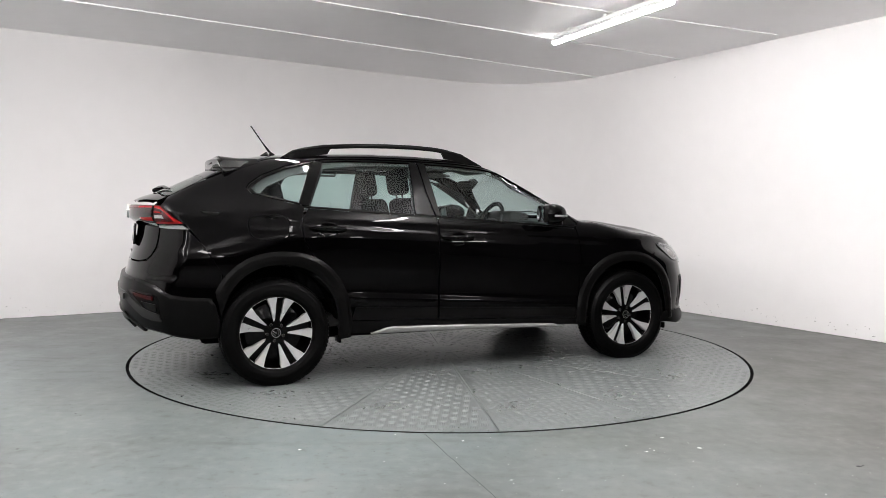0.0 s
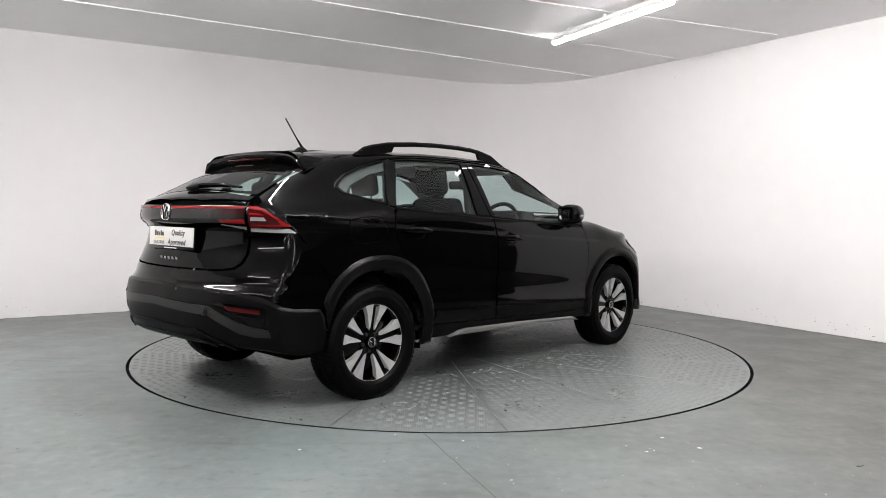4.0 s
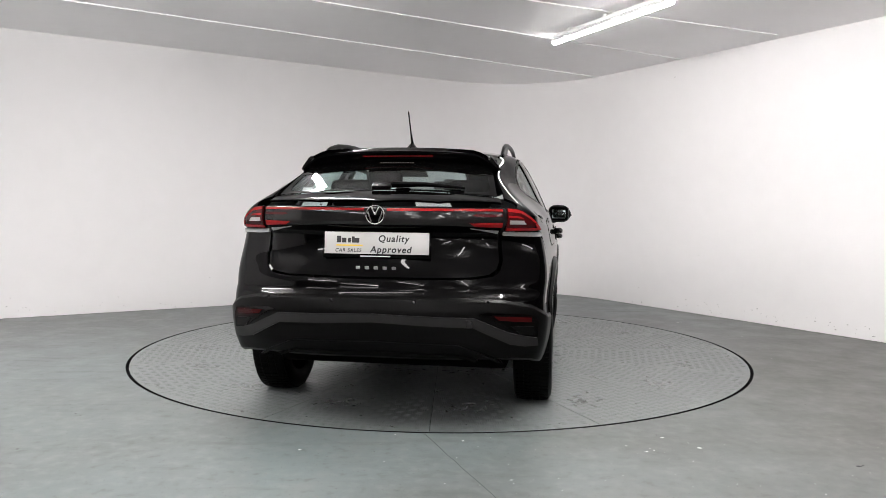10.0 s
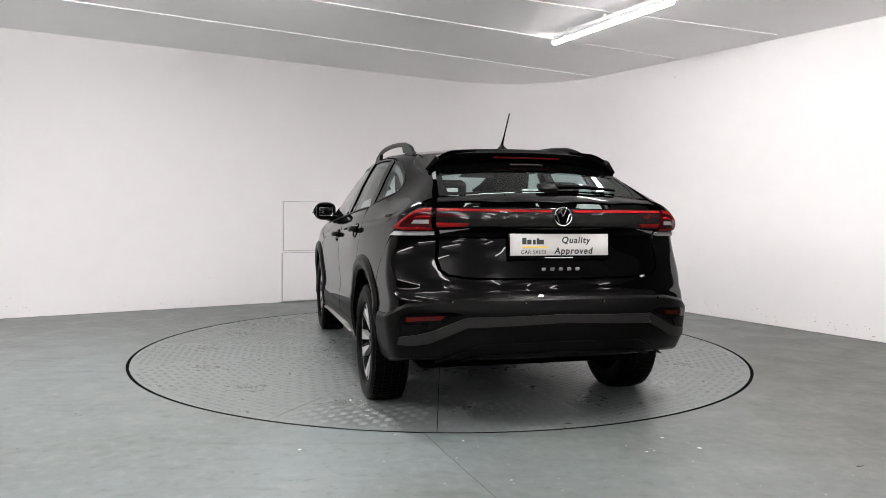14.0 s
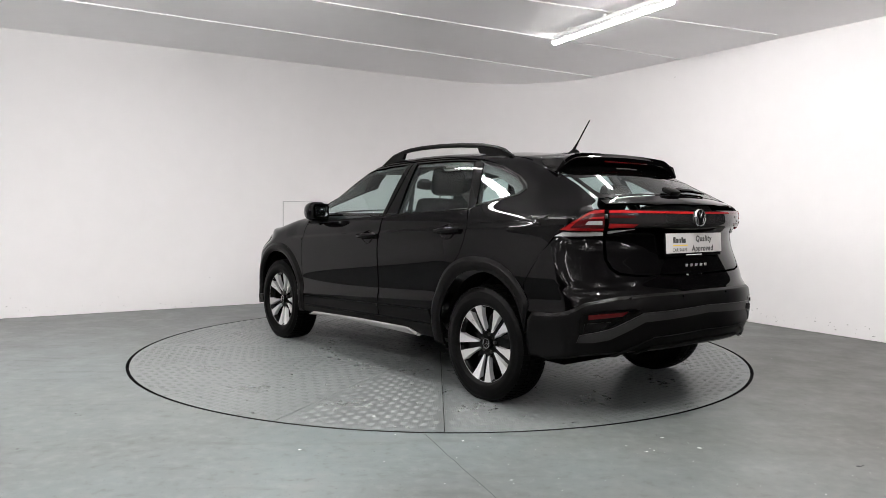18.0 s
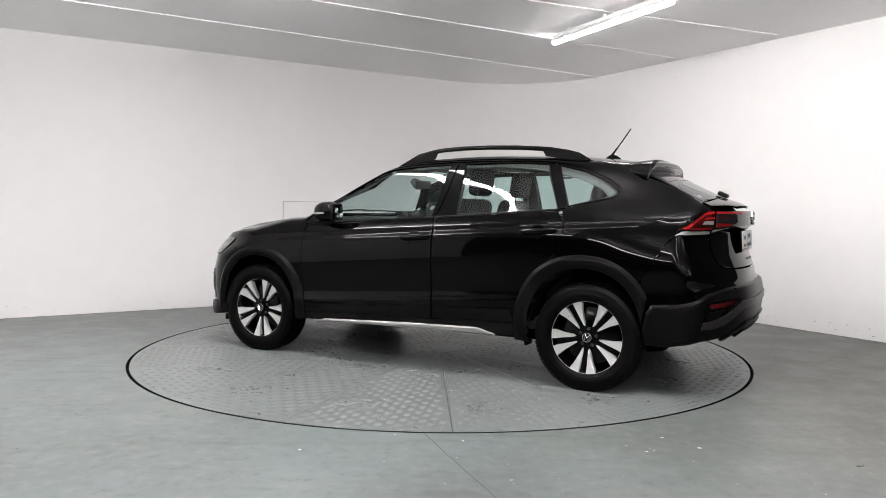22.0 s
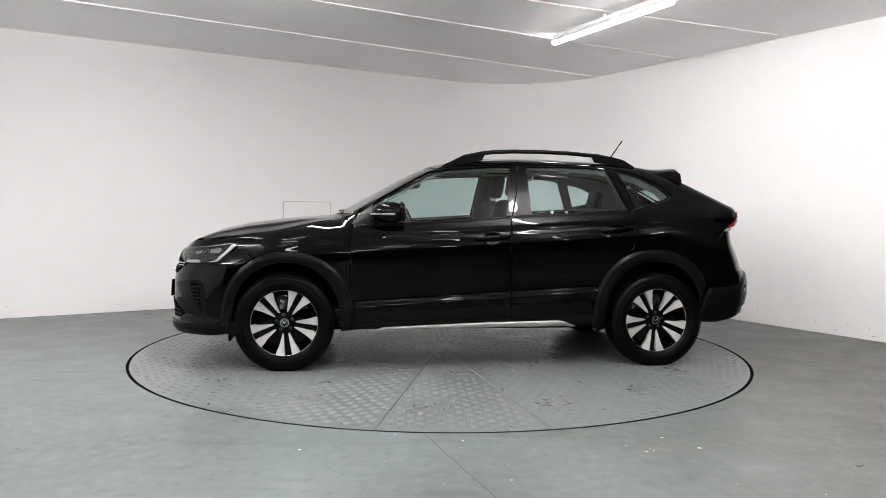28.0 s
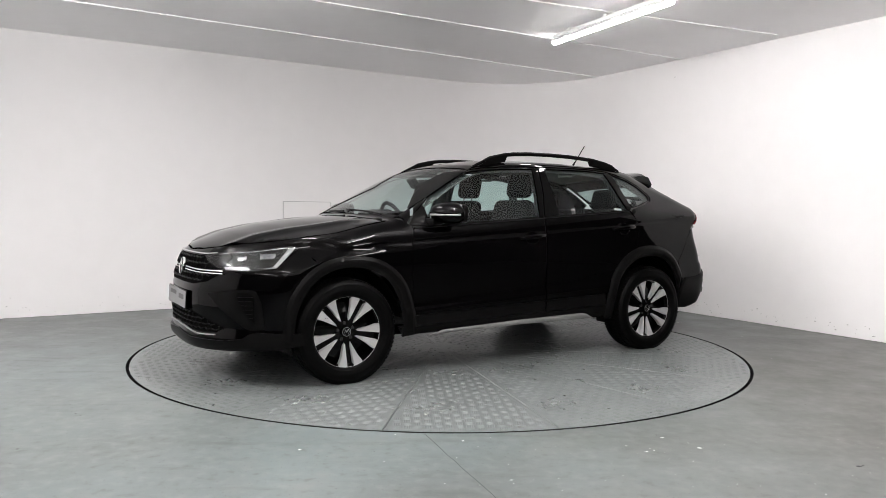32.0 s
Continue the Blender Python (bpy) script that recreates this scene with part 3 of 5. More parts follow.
def panel_data(poly, mode, off=0.0, gap=0.0025, ga=0.04, gb=0.018, lip=0.012, step=0.02, bulge=0.0, bevel=0.024, flat=0.0):
    """A piece of the skin inside an outline, raised by off, its edge turned in."""
    poly = shrink(dense(poly, step), gap)
    n = len(poly)
    P = np.array(poly)
    lo, hi = P.min(0), P.max(0)
    gx, gy = np.meshgrid(np.arange(lo[0] + ga * 0.5, hi[0], ga), np.arange(lo[1] + gb * 0.5, hi[1], gb))
    gx, gy = gx.ravel(), gy.ravel()
    keep = in_poly(gx, gy, shrink(poly, bevel + 0.003 if bulge else min(ga, gb) * 0.4))
    pts = [Vector(p) for p in poly] + [Vector(p) for p in zip(gx[keep], gy[keep])]
    if bulge:
        ring_in = np.array([p for d in (bevel, bevel * 0.85) for p in shrink(poly, d)])
        gapd = np.min(np.hypot(ring_in[:, None, 0] - P[None, :, 0], ring_in[:, None, 1] - P[None, :, 1]), axis=1)
        good = in_poly(ring_in[:, 0], ring_in[:, 1], poly) & (gapd > bevel * 0.8)
        pts += [Vector(p) for p in ring_in[good]]
    v, _, f, ov, _, _ = delaunay_2d_cdt(pts, [(i, (i + 1) % n) for i in range(n)], [], 0, 1e-6)
    V = np.array([tuple(p) for p in v])
    F = np.array([t for t in f if len(t) == 3])
    c = V[F].mean(1)
    F = F[in_poly(c[:, 0], c[:, 1], poly)]
    first = {o: i for i, src in enumerate(ov) for o in src}
    edge = [first[i] for i in range(n)]
    p, nr = cast(mode, V[:, 0], V[:, 1])
    if bulge:
        seg = np.roll(P, -1, 0) - P
        u = np.clip(np.einsum("ijk,jk->ij", V[:, None] - P[None], seg) / (np.sum(seg * seg, 1) + 1e-12), 0, 1)
        d = np.min(np.linalg.norm(V[:, None] - P[None] - u[..., None] * seg[None], axis=2), axis=1)
        p = p + nr * (bulge * np.minimum(d / bevel, 1.0))[:, None]
    q = p + nr * off
    a, b, cc = q[F[:, 0]], q[F[:, 1]], q[F[:, 2]]
    wrong = np.einsum("ij,ij->i", np.cross(b - a, cc - a), nr[F[:, 0]]) < 0
    F[wrong] = F[wrong][:, ::-1]
    if bulge:
        own, fn = np.zeros_like(q), np.cross(q[F[:, 1]] - q[F[:, 0]], q[F[:, 2]] - q[F[:, 0]])
        for i in range(3):
            np.add.at(own, F[:, i], fn)
        nr = own / (np.linalg.norm(own, axis=1)[:, None] + 1e-12)
    k = len(q)
    if flat:
        nr = nr * (1 - flat) + nr.mean(0) * flat
        nr = nr / np.linalg.norm(nr, axis=1)[:, None]
    ring = q[edge]
    nxt = np.roll(np.arange(n), -1)
    mid = np.cross(ring[nxt] - ring, nr[edge])
    if len(F):
        inner = q[F].mean(1).mean(0)
        s = np.sign(np.einsum("ij,ij->i", mid, ring - inner).sum()) or 1
        mid = mid * s
    mid /= np.linalg.norm(mid, axis=1)[:, None] + 1e-9
    verts = np.concatenate([q, ring, ring - nr[edge] * lip])
    normals = np.concatenate([nr, mid, mid])
    quads = [(k + i, k + (i + 1) % n, k + n + (i + 1) % n, k + n + i) for i in range(n)]
    a, b, d = verts[quads[0][0]], verts[quads[0][1]], verts[quads[0][3]]
    if np.dot(np.cross(b - a, d - a), mid[0]) < 0:
        quads = [f[::-1] for f in quads]
    return verts, [tuple(t) for t in F] + quads, normals


def panel(name, poly, mode, mat, parent=None, side=1, label="", **kw):
    v, f, n = panel_data(list(poly), mode, **kw)
    if side < 0:
        v, n = v * (1, -1, 1), n * (1, -1, 1)
        f = [t[::-1] for t in f]
    return mesh(name, v, f, mat, parent or car, label, normals=n)


def pair(name, poly, mode, mat, label="", parents=None, **kw):
    """The same piece on the left and on the right side."""
    v, f, n = panel_data(list(poly), mode, **kw)
    pl, pr = parents or (car, car)
    a = mesh(name, v, f, mat, pl, label, normals=n)
    b = mesh(name, v * (1, -1, 1), [t[::-1] for t in f], mat, pr, label, normals=n * (1, -1, 1))
    return a, b


def both(half, mode):
    """A symmetric outline from its left half."""
    if mode == "top":
        return half + [(x, -y) for x, y in half[::-1] if abs(y) > 1e-4]
    return half + [(-a, z) for a, z in half[::-1] if abs(a) > 1e-4]


def arch(cx, cz, a, b, t0, t1, n=28, e=2.25):
    out = []
    for i in range(n + 1):
        t = radians(t0 + (t1 - t0) * i / n)
        c, s = math.cos(t), math.sin(t)
        out.append((cx + a * math.copysign(abs(c) ** (2 / e), c), cz + b * math.copysign(abs(s) ** (2 / e), s)))
    return out


def zt(x, y):
    return float(cast("top", [x], [y])[0][0, 2])


def at_skin(mode, a, b, off=0.0):
    p, n = cast(mode, [a], [b])
    return Vector(p[0] + n[0] * off), Vector(n[0])


# lines that the pieces share
DOOR_A = [(0.823, 0.962), (0.838, 0.88), (0.846, 0.80), (0.847, 0.664), (0.836, 0.50), (0.818, 0.398)]
DOOR_C = [(-1.078, 1.073), (-1.112, 1.03), (-1.128, 0.978), (-1.118, 0.90), (-1.084, 0.822), (-1.022, 0.750)]
FRONT_ARCH = (1.252, 0.315, 0.436, 0.475)
REAR_ARCH = (-1.245, 0.330, 0.436, 0.486)
belt = lambda x: 1.004 - 0.066 * x
crease = lambda x: 0.430 - 0.040 * x
sill = lambda x: 0.350 - 0.030 * x
PILLAR = [(0.87, 0.668), (0.80, 0.658), (0.60, 0.628), (0.40, 0.594), (0.26, 0.566), (0.0, 0.548), (-0.5, 0.540), (-0.9, 0.535), (-1.3, 0.525), (-1.55, 0.528), (-1.7, 0.552),
          (-1.80, 0.572), (-1.88, 0.590)]
HOOD_FRONT = [(2.018, 0), (1.995, 0.22), (1.94, 0.38), (1.84, 0.53), (1.74, 0.63)]
HOOD_SIDE = [(1.65, 0.690), (1.56, 0.730), (1.32, 0.766), (1.12, 0.752), (0.98, 0.715), (0.90, 0.680)]
pillar_y = lambda x: float(np.interp(-x, [-p[0] for p in PILLAR], [p[1] for p in PILLAR]))

# -- painted panels
up = []
for x in np.arange(-1.88, 0.871, 0.05):
    up.append((float(x), zt(float(x), pillar_y(float(x)))))
inner_arch = lambda A, t0, t1, n=24: arch(A[0], A[1], A[2] - 0.02, A[3] - 0.02, t0, t1, n)
frame_side = [(0.862, 0.972), (0.775, 1.085), (0.55, 1.243), (0.36, 1.337), (0.165, 1.374), (-0.03, 1.388), (-0.2, 1.394), (-0.35, 1.396), (-0.63, 1.397), (-0.80, 1.394), (-0.9, 1.390),
              (-0.99, 1.382), (-1.06, 1.369), (-1.19, 1.337), (-1.33, 1.279), (-1.41, 1.224), (-1.430, 1.195), (-1.405, 1.161), (-1.29, 1.130), (-1.13, 1.096), (-1.1, 1.080)] + DOOR_C[1:]
frame_side += [p for p in inner_arch(REAR_ARCH, 60, 142)] + [(-1.593, 0.690), (-1.705, 0.86), (-1.762, 0.935), (-1.79, 0.955), (-1.89, 0.958), (-1.935, 1.0), (-1.935, 1.07)] + up
pair("side_panel", frame_side, "side", "paint", "glossy black quarter panel and roof pillar", ga=0.02, gb=0.010)
fender = DOOR_A[::-1] + [(0.835, 0.975)] + [(x, zt(x, y)) for x, y in HOOD_SIDE[::-1]] + [(1.49, 0.765)] + inner_arch(FRONT_ARCH, 60, 168)
pair("front_wing", fender, "side", "paint", ga=0.02, gb=0.010)
fd = [(0.823, belt(0.823)), (0.3, belt(0.3)), (-0.229, belt(-0.229)), (-0.226, 0.82), (-0.228, crease(-0.228)), (0.3, crease(0.3)), (0.818, crease(0.818))] + DOOR_A[::-1][1:-1]
rd = [(-0.237, belt(-0.237)), (-0.65, belt(-0.65)), (-1.078, belt(-1.078))] + DOOR_C[1:] + inner_arch(REAR_ARCH, 62, 14, 14) + [(-0.80, crease(-0.80)), (-0.237, crease(-0.237)), (-0.234, 0.82)]
front_doors = pair("front_door", fd, "side", "paint", ga=0.03, gb=0.010)
rear_doors = pair("rear_door", rd, "side", "paint", ga=0.03, gb=0.010)
hood = HOOD_FRONT + HOOD_SIDE + [(0.915, 0.55), (0.955, 0.3), (0.968, 0)]
panel("bonnet", both(hood, "top"), "top", "paint", gb=0.04)
roof = [(0.285, 0), (0.275, 0.3), (0.25, 0.562)] + [(x, y) for x, y in PILLAR if -1.5 < x < 0.2] + [(-1.49, 0.520), (-1.49, 0)]
panel("roof", both(roof, "top"), "top", "paint", gb=0.04)
gate_low = [(0, 1.088), (0.3, 1.088), (0.535, 1.085), (0.54, 0.95), (0.535, 0.83), (0.515, 0.785), (0.48, 0.758), (0.40, 0.746), (0, 0.742)]
tailgate = panel("tailgate", both(gate_low, "tail"), "tail", "paint", ga=0.02, gb=0.008)
gate_top = [(-1.935, 0), (-1.93, 0.2), (-1.905, 0.5), (-1.885, 0.580), (-1.938, 0.597), (-1.975, 0.5), (-2.04, 0.3), (-2.065, 0)]
panel("ledge", both(gate_top, "top"), "top", "paint", tailgate, gb=0.03, ga=0.02)
bump_up = [(0, 0.737), (0.40, 0.741), (0.49, 0.753), (0.525, 0.782), (0.546, 0.83), (0.551, 0.955), (turn(-1.79, 0.77), 0.951), (turn(-1.762, 0.79), 0.93), (turn(-1.70, 0.815), 0.86), (turn(-1.593, 0.835), 0.69),
           (turn(-1.60, 0.84), 0.60), (turn(-1.64, 0.84), 0.54), (0.75, 0.54), (0.6, 0.60), (0.3, 0.63), (0, 0.63)]
rear_bumper = panel("rear_bumper", both(bump_up, "tail"), "tail", "paint", ga=0.008, gb=0.010)

# -- front bumper
bump_f = [(turn(x, y), zt(x, y) - 0.001) for x, y in HOOD_FRONT + HOOD_SIDE[:2]] + [ (turn(1.50, 0.85), 0.765), (turn(1.43, 0.86), 0.715),
          (turn(1.53, 0.86), 0.62), (turn(1.61, 0.85), 0.50), (turn(1.64, 0.85), 0.40), (turn(1.64, 0.85), 0.27), (turn(1.80, 0.74), 0.235), (turn(2.0, 0.40), 0.215), (0, 0.210)]
front_bumper = panel("front_bumper", both(bump_f, "nose"), "nose", "paint", ga=0.010, gb=0.012)

# -- plastic trims
pair("arch_trim", arch(*FRONT_ARCH, -4, 184) + arch(1.262, 0.300, 0.352, 0.415, 184, -4), "side", "plastic", "charcoal plastic wheel arch trim", off=0.004, lip=0.022, ga=0.012, gb=0.012, bulge=0.013)
pair("arch_trim", arch(*REAR_ARCH, -6, 152) + arch(-1.252, 0.310, 0.352, 0.420, 168, -6), "side", "plastic", "charcoal plastic wheel arch trim", off=0.004, lip=0.022, ga=0.012, gb=0.012, bulge=0.013)
pair("sill_trim", [(0.93, 0.325), (0.80, sill(0.8)), (0, sill(0)), (-0.86, sill(-0.86)), (-0.90, 0.33), (-0.88, 0.290), (0.0, 0.284), (0.90, 0.272)], "side", "plastic", "charcoal plastic sill", off=0.004, lip=0.05)
pair("door_cladding", [(0.815, crease(0.815)), (-0.228, crease(-0.228)), (-0.228, sill(-0.228)), (0.818, sill(0.818))], "side", "plastic", "charcoal plastic cladding", front_doors, off=0.003)
pair("door_cladding", [(-0.237, crease(-0.237)), (-0.795, crease(-0.795)), (-0.82, sill(-0.82)), (-0.237, sill(-0.237))], "side", "plastic", "charcoal plastic cladding", rear_doors, off=0.003)
pair("side_bar", round_off([(0.742, 0.258), (0.70, 0.274), (0.63, 0.299), (-0.03, 0.324), (-0.56, 0.336), (-0.61, 0.328), (-0.70, 0.286), (-0.58, 0.290), (-0.03, 0.286), (0.55, 0.274)], 0.02), "side", "silver", "silver painted side bar",
     off=0.024, lip=0.03, gb=0.01, ga=0.02, bulge=0.006, bevel=0.009)
rb = [(0, 0.658), (turn(-2.07, 0.40), 0.655), (turn(-2.007, 0.591), 0.645), (turn(-1.923, 0.724), 0.617), (turn(-1.86, 0.79), 0.572), (turn(-1.80, 0.81), 0.556), (turn(-1.66, 0.84), 0.545), (turn(-1.63, 0.84), 0.50),
      (turn(-1.61, 0.84), 0.40), (turn(-1.62, 0.84), 0.300), (turn(-1.75, 0.80), 0.296), (turn(-1.90, 0.72), 0.335), (turn(-2.0, 0.55), 0.350), (0, 0.355)]
lower_bumper = panel("bumper_cladding", both(rb, "tail"), "tail", "plastic", rear_bumper, label="charcoal grained plastic", off=0.005, lip=0.03, ga=0.02, gb=0.015, bulge=0.009, bevel=0.016)

# -- windows
seal = lambda x: belt(x) + 0.014
fg = [(0.700, seal(0.7)), (0.700, 1.112), (0.546, 1.222), (0.45, 1.278), (0.355, 1.317), (0.26, 1.342), (0.162, 1.355), (-0.033, 1.368), (-0.258, 1.376), (-0.207, seal(-0.207))]
rg = [(-0.378, seal(-0.378)), (-0.368, 1.378), (-0.63, 1.380), (-0.80, 1.378), (-0.950, 1.368), (-1.072, seal(-1.072))]
qg = round_off([(-1.04, 1.357), (-1.19, 1.319), (-1.33, 1.257), (-1.408, 1.195), (-1.375, 1.156), (-1.27, 1.133), (-1.13, 1.108)], 0.03)
pair("window_pane", fg, "side", "glass", "green tinted glass", front_doors, off=-0.010, lip=0.004, ga=0.06, gb=0.05, flat=0.6)
pair("window_pane", rg, "side", "glass", "green tinted glass", rear_doors, off=-0.010, lip=0.004, ga=0.06, gb=0.05, flat=0.5)
pair("quarter_window", qg, "side", "glass", "green tinted glass", off=-0.008, lip=0.004, ga=0.06, gb=0.05, flat=0.8)


def band(name, outer_line, inner_line, mat, parents=None, label="", **kw):
    return pair(name, outer_line + inner_line[::-1], "side", mat, label, parents, **kw)


rim_f = [(0.845, 0.972), (0.770, 1.082), (0.55, 1.240), (0.45, 1.295), (0.36, 1.334), (0.26, 1.358), (0.165, 1.371), (-0.03, 1.385), (-0.295, 1.393)]
band("window_frame", rim_f, [(0.790, 1.040), (0.695, 1.114), (0.546, 1.224), (0.45, 1.280), (0.355, 1.319), (0.26, 1.344), (0.162, 1.357), (-0.033, 1.370), (-0.262, 1.378)], "gloss", front_doors, "gloss black", off=-0.002, gb=0.006)
pair("mirror_sail", [(0.845, 0.975), (0.790, 1.042), (0.698, 1.116), (0.698, seal(0.698))], "side", "plastic", "", front_doors, off=-0.002)
pair("door_pillar", [(-0.203, seal(-0.203)), (-0.256, 1.378), (-0.312, 1.393), (-0.283, 1.2), (-0.240, seal(-0.24))], "side", "gloss", "gloss black", front_doors, off=-0.001)
pair("door_pillar", [(-0.246, seal(-0.246)), (-0.289, 1.2), (-0.318, 1.393), (-0.370, 1.382), (-0.382, seal(-0.382))], "side", "gloss", "gloss black", rear_doors, off=-0.001)
band("window_frame", [(-0.318, 1.394), (-0.63, 1.395), (-0.80, 1.392), (-0.985, 1.381)], [(-0.372, 1.380), (-0.63, 1.382), (-0.80, 1.380), (-0.952, 1.370)], "gloss", rear_doors, "gloss black", off=-0.002, gb=0.006)
pair("corner_pillar", [(-0.952, 1.370), (-0.987, 1.380), (-1.038, 1.358), (-1.130, 1.106), (-1.105, seal(-1.105)), (-1.070, seal(-1.070))], "side", "gloss", "gloss black", rear_doors, off=-0.003)
quarter_rim = [(-0.992, 1.379), (-1.06, 1.366), (-1.19, 1.334), (-1.33, 1.276), (-1.406, 1.222), (-1.426, 1.195), (-1.402, 1.164), (-1.29, 1.133), (-1.112, 1.096)]
band("quarter_seal", quarter_rim, [(-1.04, 1.358), (-1.09, 1.346), (-1.19, 1.321), (-1.33, 1.259), (-1.390, 1.212), (-1.402, 1.195), (-1.380, 1.170), (-1.28, 1.146), (-1.13, 1.110)], "plastic", off=-0.001, gb=0.006)
pair("belt_strip", [(0.82, belt(0.82) + 0.001), (-0.232, belt(-0.232) + 0.001), (-0.232, seal(-0.232)), (0.82, seal(0.82))], "side", "plastic", "", front_doors, off=0.002, gb=0.008)
pair("belt_strip", [(-0.240, belt(-0.24) + 0.001), (-1.09, belt(-1.09) + 0.001), (-1.09, seal(-1.09)), (-0.240, seal(-0.24))], "side", "plastic", "", rear_doors, off=0.002, gb=0.008)
ws = [(0.945, 0), (0.93, 0.3), (0.885, 0.52), (0.845, 0.645), (0.60, 0.618), (0.40, 0.584), (0.265, 0.556), (0.282, 0.3), (0.295, 0)]
panel("windscreen", both(ws, "top"), "top", "screen", off=-0.004, lip=0.004, ga=0.05, gb=0.05)
panel("cowl", both([(0.966, 0), (0.953, 0.3), (0.913, 0.55), (0.895, 0.672), (0.855, 0.66), (0.885, 0.525), (0.932, 0.3), (0.947, 0)], "top"), "top", "plastic", off=-0.006, ga=0.02, gb=0.04)
rw = [(-1.50, 0), (-1.50, 0.505), (-1.7, 0.540), (-1.80, 0.558), (-1.872, 0.570), (-1.895, 0.5), (-1.92, 0.2), (-1.925, 0)]
panel("rear_window", both(rw, "top"), "top", "rear_glass", tailgate, off=-0.002, lip=0.004, ga=0.05, gb=0.05)

# -- inner faces, floor pan, wheel housings
pair("inner_trim", [(0.80, 0.96), (0.3, belt(0.3)), (-0.6, belt(-0.6)), (-1.35, 1.085), (-1.60, 1.05), (-1.60, 0.87), (-0.82, 0.87), (-0.74, 0.36), (0.76, 0.32)], "side", "cabin", off=-0.06, lip=0.01, ga=0.15, gb=0.1)
inner_up = [(x, z - 0.02) for x, z in up if x > -1.75]
pair("pillar_trim", [(0.84, 0.972), (0.75, 1.075), (0.54, 1.232), (0.35, 1.322), (0.165, 1.357), (-0.2, 1.374), (-0.63, 1.374), (-0.88, 1.352), (-1.16, 1.290), (-1.31, 1.222), (-1.35, 1.18), (-1.31, 1.145), (-1.1, 1.11), (-1.3, 1.05), (-1.60, 1.05), (-1.75, 1.10)]
     + inner_up, "side", "trim_grey", off=-0.03, lip=0.004, ga=0.06, gb=0.04)
pair("centre_pillar", [(-0.21, 1.02), (-0.26, 1.38), (-0.37, 1.38), (-0.38, 1.03)], "side", "cabin", off=-0.035, lip=0.02, ga=0.06, gb=0.05)
pair("pillar_lining", [(-0.94, 1.366), (-1.04, 1.352), (-1.14, 1.10), (-1.06, 1.09)], "side", "cabin", off=-0.03, lip=0.015, ga=0.06, gb=0.05)
panel("headliner", both([(0.22, 0), (0.2, 0.5), (-0.4, 0.53), (-1.3, 0.5), (-1.45, 0.45), (-1.46, 0)], "top"), "top", "headliner", off=-0.035, lip=0.004, ga=0.1, gb=0.1)
part("floor_pan", box(3.1, 1.24, 0.10, (-0.15, 0, 0.285), bevel=0.03), "under", car)
part("cabin_floor", box(2.7, 1.42, 0.08, (-0.35, 0, 0.36), bevel=0.02), "cabin", car)
part("engine_bay", box(0.95, 1.06, 0.55, (1.42, 0, 0.50), bevel=0.08), "under", car)
part("boot_floor", box(0.80, 1.04, 0.30, (-1.55, 0, 0.52), bevel=0.06), "under", car)
for s in (1, -1):
    for cx in (1.277, -1.277):
        bm = bmesh.new()
        n = 20
        r = 0.415
        rows = []
        for i in range(n + 1):
            t = radians(10 + 160 * i / n)
            rows.append([bm.verts.new((cx + r * 0.93 * math.cos(t), s * y, 0.31 + r * math.sin(t))) for y in (0.52, 0.800)])
        for a, b in zip(rows, rows[1:]):
            bm.faces.new((a[0], a[1], b[1], b[0]))
        bm.faces.new([r[0] for r in rows])
        part("wheel_housing", bm, "under", car)


